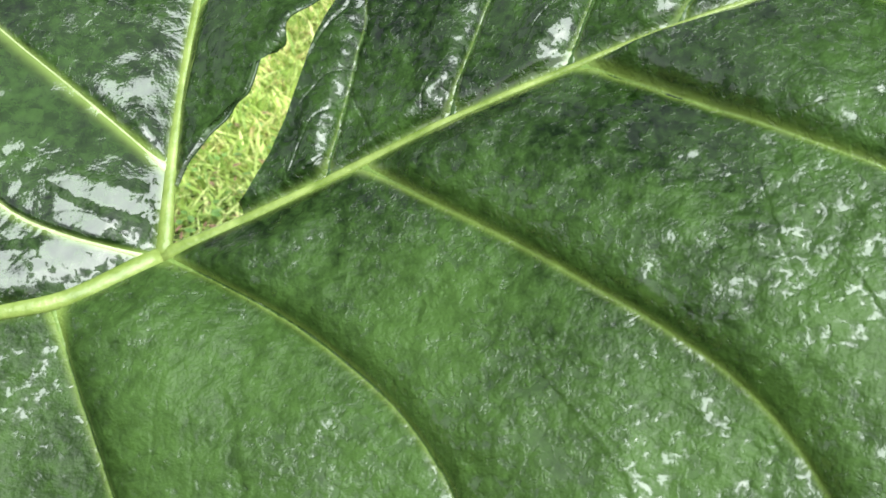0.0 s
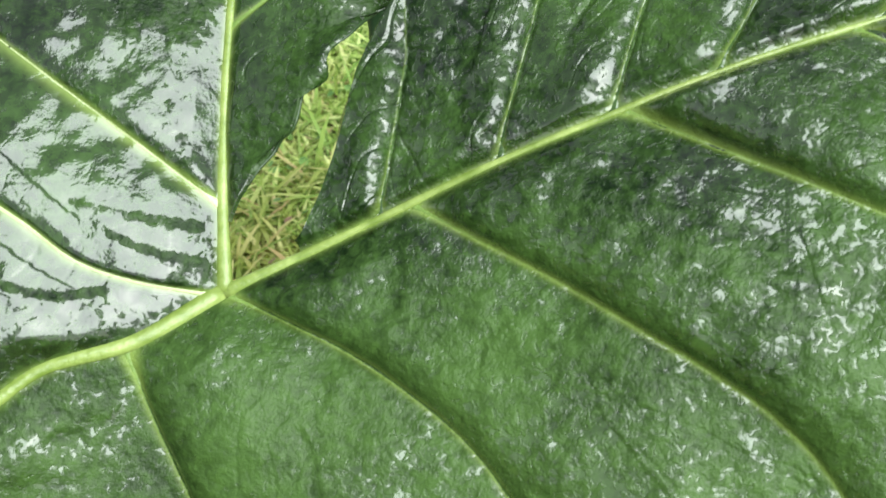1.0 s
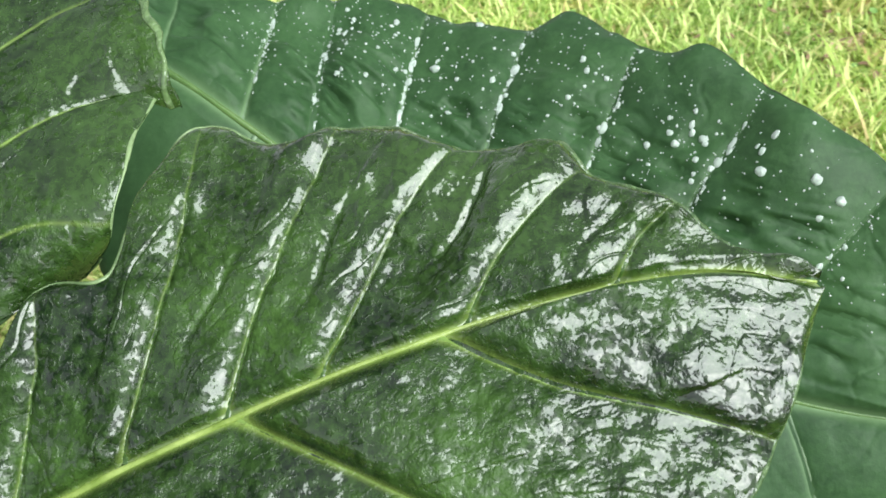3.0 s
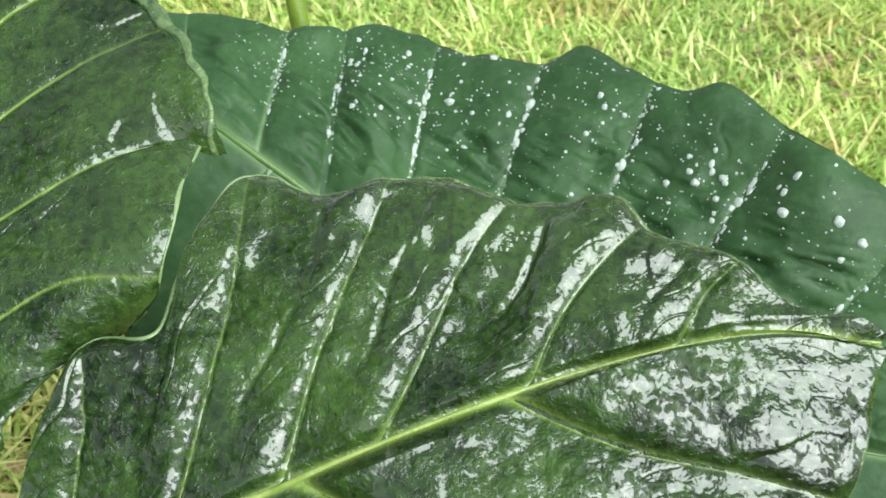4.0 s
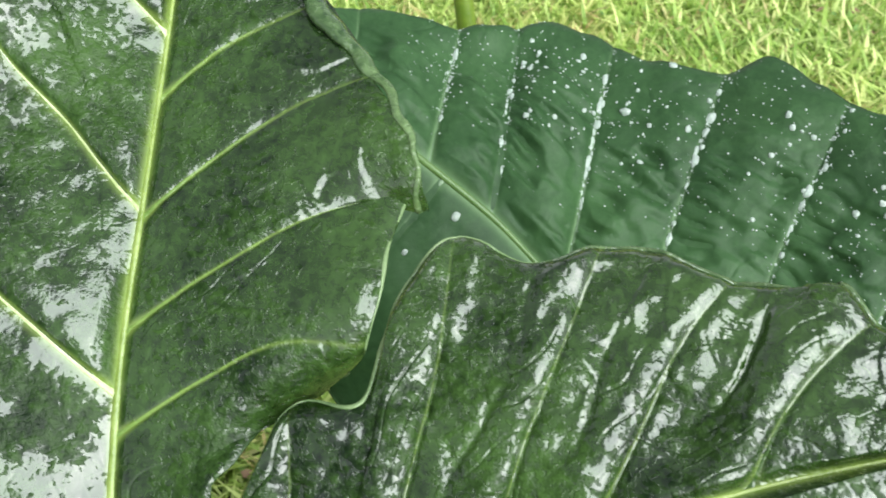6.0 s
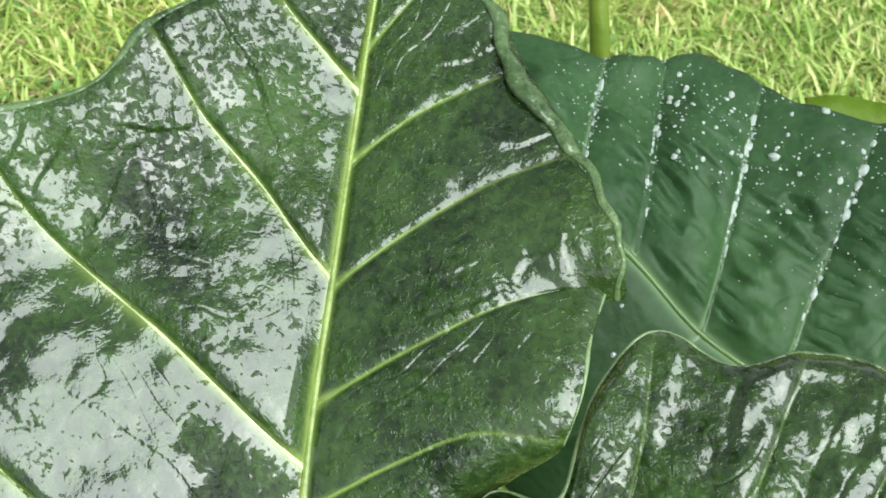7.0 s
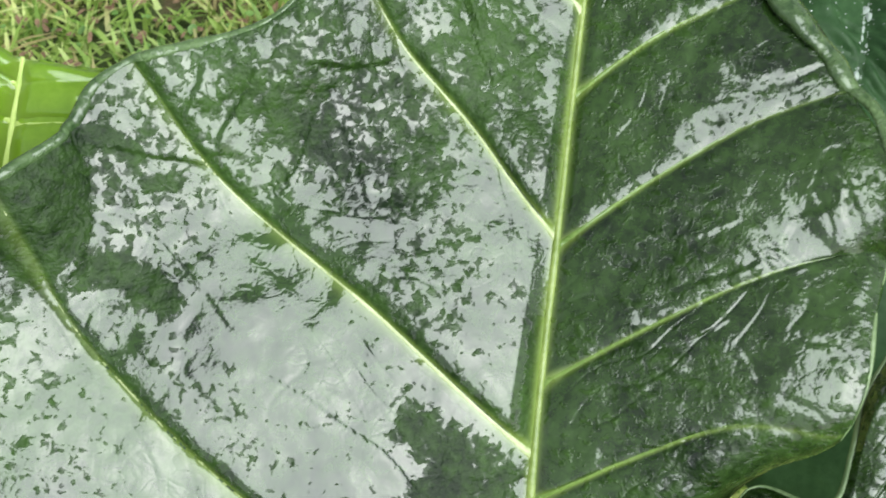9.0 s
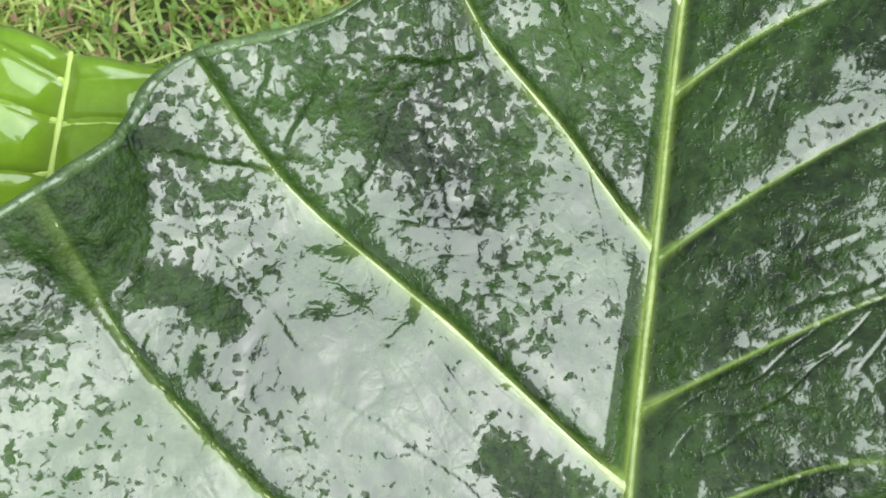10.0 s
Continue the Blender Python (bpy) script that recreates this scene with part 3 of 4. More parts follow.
RIGHT_INNER.rib(1, (24.8, 11.5, 0.8), (26, 14, 0.2), (28.1, 16.6, -0.7), (30, 18.2, -1.2))
RIGHT_INNER.rib(3, (28, 12.4, 0.6), (29.2, 14.5, 0.2), (30.6, 16, -0.3), (31.8, 17.2, -0.6))
RIGHT_INNER.rib(1, (30.8, 13.1, 0.4), (31.5, 14.5, 0.2), (32.3, 15.5, 0), (33.5, 16.5, -0.3))
RIGHT_INNER.rib(0, (34.3, 13.4, 0.3), (34.5, 13.9, 0.2), (35, 14.4, 0), (35.4, 14.6, -0.1))
RIGHT_INNER.rib(0, (37.9, 13.2, 0.6), (38.3, 13.3, 0.6), (38.6, 13.3, 0.6), (38.9, 13.4, 0.5))
RIGHT_OUTER = Lobe("right_outer")
RIGHT_OUTER.rib(0, (38.6, 13.1, 0.6), (38.7, 13.1, 0.6), (38.9, 13, 0.7), (39.1, 13, 0.7))
RIGHT_OUTER.rib(0, (32.5, 13.3, 0.4), (34.6, 12.6, 0.6), (36.5, 11.5, 1.1), (38.1, 10.7, 1.4))
RIGHT_OUTER.rib(1, (24, 10.8, 1), (28.2, 9.2, 1.7), (32.6, 8.3, 2), (36.7, 7.2, 2.2))
RIGHT_OUTER.rib(0, (20, 9.4, 1), (24.7, 7.1, 2.2), (30, 5.5, 2.6), (35.2, 4.7, 2.8))
RIGHT_OUTER.rib(1, (15.9, 7.4, 0.9), (22.4, 5.1, 2.4), (28.1, 2.7, 3.1), (32, 0.3, 3.3))
RIGHT_OUTER.rib(0, (11.8, 5.8, 0.4), (18.7, 2.1, 2.3), (23.7, -1.1, 3.1), (35, -10.5, 3.2))
RIGHT_OUTER.rib(1, (7.8, 3.5, 0), (16.2, -0.2, 2), (22, -3.6, 3), (29, -17.5, 2.6))
RIGHT_OUTER.rib(0, (3.7, 1.9, -0.3), (11, -2, 1), (16.9, -5.8, 2.2), (22, -23, 1.5))
RIGHT_OUTER.rib(1, (0.2, -0.5, -0.2), (6, -2.6, 0.3), (11.2, -6, 1.2), (14.5, -29, 0))
RIGHT_OUTER.rib(0, (-1.7, -1.6, -0), (1.4, -5, 0.3), (4.5, -8.3, 0.5), (7, -33, -2))
RIGHT_OUTER.rib(1, (-3.3, -3.1, 1), (-2.1, -6.1, 0.3), (0, -10.1, 0.3), (-1, -36, -4))
RIGHT_OUTER.rib(1, (-13, -7, 0), (-11, -18, -0.3), (-10, -29, -3), (-12, -38, -8))
RIGHT_OUTER.rib(1, (-24, -14, -1.5), (-23, -22, -2), (-23, -30, -5), (-25, -38, -10))
RIGHT_OUTER.rib(0, (-42, -24.5, -8), (-43, -26, -8.5), (-43, -27, -9), (-44, -28, -9.5))
LEFT_INNER = Lobe("left_inner")
LEFT_INNER.rib(0, (-0.3, 2.8, -0.6), (-0.2, 2.8, -0.6), (-0.2, 2.9, -0.6), (-0.1, 2.9, -0.5))
LEFT_INNER.rib(0, (-0.5, 4.4, -0.9), (0.1, 4.6, -0.8), (0.6, 4.6, -0.7), (1.3, 5.3, -0.6))
LEFT_INNER.rib(0, (-0.55, 5.3, -1.05), (0.5, 5.6, -1.0), (1.5, 5.9, -0.85), (2.5, 6.6, -0.85))
LEFT_INNER.rib(0, (-0.6, 6.3, -1.2), (0.4, 6.8, -1.1), (1.6, 7, -0.9), (2.9, 8.3, -1))
LEFT_INNER.rib(0, (-0.8, 9.2, -1.6), (1.1, 9.4, -1.5), (3.3, 9.9, -1.3), (4.8, 10.5, -1.4))
LEFT_INNER.rib(0, (-0.9, 9.7, -1.75), (1.3, 10.4, -1.8), (3.8, 11.3, -2.1), (5.7, 12.0, -3.4))
LEFT_INNER.rib(0, (-0.9, 10.3, -1.9), (1.9, 11.8, -2.1), (4.8, 13.2, -2.5), (6.9, 14.2, -4.5))
LEFT_INNER.rib(1, (-0.5, 11.2, -2), (2.8, 13.6, -2.5), (6, 15.3, -2.9), (9.6, 16.1, -2.9))
LEFT_INNER.rib(0, (-1.1, 14.3, -2.8), (3.1, 17.2, -3.8), (7, 19.3, -4.6), (10.4, 19.7, -4.9))
LEFT_INNER.rib(1, (-1, 15.5, -3.3), (2.9, 18.3, -4.2), (6.9, 20.6, -5.3), (11.0, 21.9, -6.7))
LEFT_INNER.rib(0, (-0.9, 17.9, -4.2), (3.3, 20.7, -5.2), (7.1, 22.8, -6), (11.4, 23.1, -5.9))
LEFT_INNER.rib(1, (-1.2, 20.4, -5.2), (2.2, 23.3, -6.3), (5.9, 25.7, -7.4), (8.6, 26.7, -8))
LEFT_INNER.rib(0, (-1.2, 23.1, -6.4), (1.6, 25.2, -7.1), (4.6, 27.6, -8.2), (7.7, 28.4, -8.9))
LEFT_INNER.rib(1, (-1.3, 25.9, -7.4), (1.4, 28.2, -8.3), (3.8, 29.6, -9.1), (5.9, 30.7, -10))
LEFT_INNER.rib(0, (-1.2, 28.3, -8.3), (0.5, 30.1, -9.1), (2.4, 31.9, -10.1), (4.7, 32.6, -10.8))
LEFT_INNER.rib(1, (-1.5, 31.1, -9.3), (-0.4, 32.8, -10), (0.9, 34.6, -10.8), (2.3, 35.8, -11.5))
LEFT_INNER.rib(0, (-0.8, 41.5, -11.8), (-0.6, 41.8, -11.9), (-0.4, 42, -12), (-0.2, 42.2, -12.1))
LEFT_OUTER = Lobe("left_outer")
LEFT_OUTER.rib(0, (-0.9, 42, -11.9), (-1.1, 42.2, -11.9), (-1.3, 42.4, -11.9), (-1.5, 42.6, -11.9))
LEFT_OUTER.rib(0, (-1.5, 34, -10.1), (-2.4, 35, -10.1), (-3.1, 35.9, -10.2), (-3.8, 36.6, -10.1))
LEFT_OUTER.rib(1, (-1.8, 29.2, -8.6), (-3.7, 31, -8.9), (-5.5, 32.7, -8.8), (-7, 34.5, -8.4))
LEFT_OUTER.rib(0, (-1.9, 24.8, -7), (-4.6, 26.9, -7.7), (-7, 29.5, -7.7), (-9.1, 32.6, -7.2))
LEFT_OUTER.rib(1, (-1.9, 20.8, -5.4), (-5.1, 24.1, -6.8), (-8.4, 27.3, -6.9), (-11.1, 31.1, -5.9))
LEFT_OUTER.rib(0, (-1.5, 17.2, -3.9), (-5.2, 19.2, -4.6), (-10.3, 24.2, -5.7), (-13, 28.2, -4.6))
LEFT_OUTER.rib(1, (-1.2, 13, -2.5), (-7.5, 17.3, -3.5), (-14, 21.5, -4.25), (-17.5, 26.4, -3))
LEFT_OUTER.rib(0, (-1.1, 4.3, -1), (-11.5, 15.2, -2.3), (-17.8, 19.1, -2.35), (-20, 23.6, -1.6))
LEFT_OUTER.rib(1, (-0.9, 3.4, -0.8), (-14.7, 12.8, -0.7), (-19.3, 16.8, -1), (-21.6, 22.2, 0.5))
LEFT_OUTER.rib(0, (-0.8, 1.8, -0.6), (-4.9, 2.5, 0.12), (-11, 6, 0.6), (-17, 9.5, 0.95), (-23, 12.3, 2.5), (-29, 15, 3.4))
LEFT_OUTER.rib(1, (-0.3, -0.1, -0.1), (-4.8, 0.4, 0.5), (-9.3, 3, 1.1), (-18, 6.6, 2.2), (-31, 11, 5.5))
LEFT_OUTER.rib(0, (-3, -1.8, 1), (-5.9, -1.4, 1.5), (-10, -0.1, 2.1), (-33, 7, 5))
LEFT_OUTER.rib(0, (-6.9, -3.4, 2.2), (-8.5, -2.4, 2.7), (-20, 2, 2.4), (-36, 3, 3))
LEFT_OUTER.rib(1, (-15, -8.3, 3), (-22, -6, 2), (-31, -4, -3), (-41, -6, -8))
LEFT_OUTER.rib(0, (-42, -24.5, -8), (-43, -24.5, -8.5), (-44, -24.5, -9), (-45, -25, -9.5))
SPINES = np.concatenate((SPINE_RIGHT, SPINE_UP, SPINE_FRONT))
# creases and branch veins pressed into the blade
LEFT_OUTER.crease(0.4, 1.5, (5.26, 0.98), (5.12, 0.88), (5.10, 0.78), (5.00, 0.69), (5.10, 0.57), (5.21, 0.49), (4.93, 0.37), (5.00, 0.29))
LEFT_OUTER.crease(0.7, 1.6, (5.10, 0.78), (5.45, 0.68), (5.84, 0.65))
LEFT_OUTER.crease(1.4, 1.8, (5.26, 0.93), (5.56, 0.86), (5.89, 0.80))
LEFT_OUTER.crease(0.8, 1.6, (6.99, 0.99), (6.92, 0.97), (6.48, 0.91), (6.12, 0.82), (6.02, 0.78))
LEFT_OUTER.crease(0.25, 1.0, (7.24, 0.90), (6.87, 0.86), (6.72, 0.77), (6.82, 0.69), (6.90, 0.65), (6.97, 0.61), (6.91, 0.57))
LEFT_OUTER.crease(0.4, 1.0, (7.11, 0.56), (6.99, 0.50), (6.91, 0.42), (6.75, 0.33), (6.70, 0.25))
LEFT_OUTER.crease(0.6, 1.2, (7.24, 0.90), (7.54, 0.88), (7.83, 0.84))
LEFT_OUTER.crease(1.0, 1.4, (5.54, 0.97), (5.70, 0.92), (5.94, 0.88))
LEFT_OUTER.crease(1.2, 1.3, (4.96, 0.89), (4.63, 0.78), (4.19, 0.66))
LEFT_OUTER.crease(1.0, 1.6, (2.85, 0.72), (2.95, 0.54), (3.16, 0.42), (3.3, 0.3))
LEFT_OUTER.crease(1.2, 1.5, (2.95, 0.96), (2.90, 0.77), (2.85, 0.61), (3.03, 0.41))
LEFT_OUTER.crease(0.4, 1.4, (7.5, 0.62), (7.55, 0.57), (7.5, 0.53))
LEFT_OUTER.crease(0.5, 1.3, (9.0, 0.42), (9.05, 0.34), (9.1, 0.26), (9.2, 0.16))
LEFT_OUTER.crease(0.5, 1.6, (10.5, 0.35), (10.4, 0.24), (10.5, 0.12))
LEFT_OUTER.crease(1.2, 2.6, (8.15, 0.99), (8.08, 0.90), (8.03, 0.78), (8.0, 0.62), (8.0, 0.5))
RIGHT_OUTER.crease(0.5, 0.9, (6.12, 0.32), (6.49, 0.35), (6.74, 0.37), (6.87, 0.45), (6.87, 0.50), (6.95, 0.56))
RIGHT_OUTER.crease(0.5, 0.9, (4.86, 0.33), (4.80, 0.40), (4.60, 0.52), (4.75, 0.58))
RIGHT_OUTER.crease(0.4, 0.8, (4.35, 0.40), (4.45, 0.42), (4.69, 0.44), (4.9, 0.47))
RIGHT_OUTER.crease(0.7, 1.0, (5.96, 0.55), (6.20, 0.56), (6.34, 0.58), (6.6, 0.62))
RIGHT_OUTER.crease(0.6, 1.0, (7.95, 0.38), (8.13, 0.38), (8.28, 0.38), (8.5, 0.4))
RIGHT_OUTER.crease(0.6, 1.4, (8.67, 0.18), (8.75, 0.22), (8.85, 0.25), (8.95, 0.3))
RIGHT_OUTER.crease(0.5, 0.9, (6.1, 0.20), (6.5, 0.22), (6.9, 0.24), (7.3, 0.28))
RIGHT_OUTER.crease(0.9, 1.2, (3.95, 0.42), (3.49, 0.43), (3.13, 0.44), (2.8, 0.48))
RIGHT_OUTER.crease(0.9, 1.2, (3.95, 0.60), (3.71, 0.60), (3.26, 0.59), (2.9, 0.62))
RIGHT_OUTER.crease(1.4, 1.8, (3.25, 0.60), (3.17, 0.64), (2.97, 0.74), (3.11, 0.95))
RIGHT_OUTER.crease(1.3, 1.7, (3.85, 0.70), (3.69, 0.74), (3.35, 0.85), (3.29, 0.98))
RIGHT_OUTER.crease(1.1, 1.5, (3.85, 0.82), (3.71, 0.85), (3.51, 0.91), (3.42, 0.99))
RIGHT_OUTER.crease(1.0, 1.5, (1.9, 0.62), (1.78, 0.72), (1.50, 0.80), (1.41, 0.95))
RIGHT_OUTER.crease(0.9, 1.3, (2.5, 0.55), (2.45, 0.7), (2.5, 0.85), (2.6, 0.97))
RIGHT_INNER.crease(0.7, 1.3, (8.95, 0.97), (8.85, 0.77), (8.75, 0.56), (8.70, 0.4))
RIGHT_INNER.crease(0.6, 1.2, (9.12, 0.95), (9.49, 0.74), (9.99, 0.66))
RIGHT_INNER.crease(0.6, 1.3, (11.35, 0.95), (12.00, 0.80), (12.74, 0.67))
RIGHT_INNER.crease(0.6, 1.2, (13.20, 0.97), (13.60, 0.75), (14.18, 0.46), (14.10, 0.3))
RIGHT_INNER.crease(0.5, 1.2, (8.92, 0.77), (9.09, 0.63), (9.49, 0.51))
RIGHT_INNER.crease(0.5, 1.1, (10.84, 0.66), (10.92, 0.46), (10.73, 0.32))
RIGHT_INNER.crease(0.5, 1.1, (7.00, 0.75), (7.12, 0.62), (7.84, 0.45))
RIGHT_INNER.crease(0.6, 1.3, (7.30, 0.97), (7.20, 0.86), (7.35, 0.72))
RIGHT_INNER.crease(0.6, 1.3, (10.50, 0.97), (10.60, 0.82), (10.50, 0.68))
RIGHT_INNER.crease(0.5, 1.2, (11.60, 0.5), (11.90, 0.36), (12.50, 0.28))
LEFT_INNER.crease(-0.9, 1.2, (10.35, 0.90), (9.95, 0.76), (9.74, 0.68), (9.40, 0.64), (9.26, 0.54), (9.44, 0.38))
LEFT_INNER.crease(0.8, 1.2, (11.60, 0.95), (11.50, 0.80), (11.80, 0.66))
LEFT_INNER.crease(0.7, 1.1, (10.00, 0.55), (10.10, 0.40), (10.40, 0.30))
LEFT_INNER.crease(0.7, 1.1, (8.00, 0.6), (8.10, 0.45), (8.40, 0.36))
LEFT_INNER.crease(0.7, 1.1, (13.60, 0.9), (13.50, 0.7), (13.70, 0.5))
# rain that stands on the blade, and bulges that it has left
LEFT_OUTER.water(-0.30, 11, (8.02, 0.97), (7.75, 0.96), (7.45, 0.95), (7.7, 0.91), (7.95, 0.90))
LEFT_OUTER.water(-0.22, 7, (7.55, 0.82), (7.3, 0.80), (7.10, 0.77), (7.08, 0.70))
LEFT_OUTER.water(-0.20, 4, (6.99, 0.98), (6.53, 0.94), (6.40, 0.89))
LEFT_OUTER.water(-0.18, 3.5, (6.42, 0.84), (6.28, 0.80))
LEFT_OUTER.water(-0.22, 10, (6.40, 0.26), (6.30, 0.17), (6.20, 0.06))
LEFT_OUTER.water(-0.20, 10, (6.72, 0.24), (6.55, 0.18), (6.40, 0.09))
LEFT_OUTER.water(-0.30, 3, (4.9, 0.02), (5.3, 0.02), (5.9, 0.02))
LEFT_OUTER.water(-0.07, 12, (4.50, 0.48), (4.72, 0.44), (4.9, 0.5))
LEFT_OUTER.water(-0.09, 8, (5.16, 0.62), (5.25, 0.74), (5.32, 0.84), (5.40, 0.93))
LEFT_OUTER.water(-0.06, 22, (8.35, 0.92), (8.5, 0.82), (8.8, 0.68), (9.0, 0.5))
LEFT_OUTER.water(0.05, 16, (6.45, 0.62), (6.43, 0.48), (6.35, 0.36))
LEFT_OUTER.water(0.04, 14, (6.94, 0.58), (7.1, 0.48), (7.31, 0.40))
LEFT_OUTER.water(0.10, 8, (7.02, 0.67), (6.95, 0.61), (7.05, 0.52))
LEFT_OUTER.water(0.12, 14, (8.2, 0.34), (8.4, 0.25), (8.55, 0.16), (8.7, 0.08))
LEFT_OUTER.water(0.12, 13, (8.9, 0.24), (9.0, 0.17), (9.4, 0.20), (10.0, 0.18))
LEFT_OUTER.water(-0.30, 2.6, (8.99, 0.18), (8.91, 0.13), (8.86, 0.08), (8.79, 0.03))
LEFT_OUTER.water(-0.26, 2.0, (9.11, 0.15), (9.31, 0.11), (9.46, 0.02))
LEFT_OUTER.water(-0.26, 2.4, (10.87, 0.19), (10.74, 0.14), (10.36, 0.11))
LEFT_OUTER.water(-0.20, 4, (8.57, 0.29), (8.48, 0.22))
RIGHT_OUTER.water(-0.09, 24, (9.1, 0.18), (8.74, 0.17), (8.2, 0.19), (7.7, 0.20), (6.9, 0.20))
RIGHT_OUTER.water(-0.07, 12, (6.3, 0.27), (6.26, 0.38), (6.36, 0.46))
RIGHT_OUTER.water(-0.09, 13, (5.1, 0.10), (4.8, 0.24), (4.75, 0.33))
RIGHT_OUTER.water(0.05, 8, (4.7, 0.45), (4.68, 0.52))
RIGHT_OUTER.water(0.06, 5, (6.92, 0.38), (7.05, 0.42), (7.2, 0.46))
RIGHT_INNER.water(-0.04, 26, (4.5, 0.5), (6.5, 0.45), (8.5, 0.42), (10.5, 0.40))
RIGHT_INNER.water(0.05, 30, (9.5, 0.75), (11.5, 0.70), (13.5, 0.65))
RIGHT_OUTER.water(0.03, 25, (2.4, 0.6), (2.9, 0.8))
LEFT_INNER.water(0.06, 26, (8.2, 0.75), (9.5, 0.70), (11.5, 0.70), (13.5, 0.70))
LEFT_INNER.water(-0.08, 12, (2.0, 0.6), (4.0, 0.6), (6.0, 0.8))
LEFT_OUTER.water(-0.03, 30, (4.75, 0.35), (5.2, 0.5), (5.1, 0.75))
LEFT_OUTER.water(-0.04, 25, (3.2, 0.3), (3.2, 0.6), (2.8, 0.8))
LEFT_OUTER.water(0.02, 9, (4.45, 0.10), (5.3, 0.15), (5.85, 0.13))
RIGHT_INNER.build(SPINES, 0.0044, 0.0034, 0.0008, 3, 0.009, 0.0015, 0.0016, 0.0008, skew=2.6, shoulder=0.0036, spine_pale=0.0022, vein_pale=0.0005, vein_tone=0.5)
RIGHT_OUTER.build(SPINES, 0.0, 0.0036, 0.0010, 5, 0.003, 0.0010, 0.0004, branch=0.0003, wall=0.0075, wall_width=0.0045, pillow=0.0060, spine_pale=0.0026, vein_pale=0.0018)
LEFT_INNER.build(SPINES, 0.0016, 0.0020, 0.0010, 7, 0.002, 0.0007, 0.0010, 0.0005, fold=0.20, spine_pale=0.0026, vein_pale=0.0009)
LEFT_OUTER.build(SPINES, 0.0, 0.0016, 0.0010, 9, 0.003, 0.0006, 0.0, fold=0.14, cup=0.2, branch=0.0002, shoulder=0.0, wall=0.0040, wall_width=0.0026, pillow=0.0016, spine_pale=0.0026, vein_pale=0.0010, bank=0.0034)

great_leaf = new("elephant_ear_leaf")
great_leaf.matrix_world = LEAF_POSE
tagged(great_leaf, "large glossy wet green arrowhead leaf with yellow-green veins", "leaf", "plant leaves")
right_lobe = part("right_lobe", joined(RIGHT_INNER.shell(), RIGHT_OUTER.shell()), WET_LEAF, great_leaf, "", skins(RIGHT_INNER, RIGHT_OUTER))
left_lobe = part("left_lobe", joined(LEFT_INNER.shell(), LEFT_OUTER.shell()), WET_LEAF, great_leaf, "", skins(LEFT_INNER, LEFT_OUTER))
spine_tube(SPINE_RIGHT, 0.0020, 0.0006, great_leaf, MIDRIB, flare=0.0010)
spine_tube(SPINE_UP, 0.0023, 0.0008, great_leaf, MIDRIB, flare=0.0012)
spine_tube(SPINE_FRONT, 0.0036, 0.0012, great_leaf, MIDRIB)
for lobe, size, skin, blade in ((RIGHT_INNER, 0.0010, INNER_VEIN, right_lobe), (RIGHT_OUTER, 0.0008, SIDE_VEIN, right_lobe),
                                (LEFT_INNER, 0.0009, SIDE_VEIN, left_lobe), (LEFT_OUTER, 0.0011, CREAM_VEIN, left_lobe)):
    for i, is_vein in enumerate(lobe.veins):
        if is_vein == 1:
            leaf_vein(lobe, i, blade, size, skin, 0.75 if lobe is LEFT_INNER else 0.97)
margin(RIGHT_INNER, right_lobe, MARGIN, 0.0006, 0.0, share(RIGHT_INNER, 2.6))
margin(RIGHT_INNER, right_lobe, PALE_RIM, 0.0009, share(RIGHT_INNER, 2.5), share(RIGHT_INNER, 7.2), "rolled_margin", 2, 0.6, 0.0)
margin(RIGHT_INNER, right_lobe, RIM, 0.0016, share(RIGHT_INNER, 7), 1.0, "rolled_margin", 7, 0.6, 0.0)
margin(RIGHT_OUTER, right_lobe, RIM, 0.0013, 0.0, share(RIGHT_OUTER, 5))
margin(RIGHT_OUTER, right_lobe, MARGIN, 0.0014, share(RIGHT_OUTER, 5), 1.0)
margin(LEFT_INNER, left_lobe, MARGIN, 0.0006, 0.0, share(LEFT_INNER, 6), "margin", 3, 0.8)
margin(LEFT_INNER, left_lobe, PALE_RIM, 0.0009, share(LEFT_INNER, 6), share(LEFT_INNER, 9.2), "margin", 5, 0.8)
margin(LEFT_INNER, left_lobe, RIM, 0.0050, share(LEFT_INNER, 8.9), 1.0, "rolled_margin", 4, 1.3, 0.0, 0.35, 0.6)
margin(LEFT_OUTER, left_lobe, RIM, 0.0018, 0.0, 1.0, "rolled_margin", 6)
# stalk from the joint of the lobes down behind the blade to the ground
_inv = LEAF_POSE.inverted()
_foot = [_inv @ Vector(p) for p in ((-0.24, 0.40, 0.0), (-0.24, 0.38, 0.2), (-0.225, 0.31, 0.45))]
part("stalk", tube(curve_3d([tuple(100 * c for c in p) for p in _foot] + [(-0.3, -0.6, -2.5), (-0.2, -0.2, -0.5)], 40),
                   np.linspace(0.016, 0.007, 40), 14, 1.0, (1, 0, 0)), STALK, great_leaf, "thick pale green stalk")

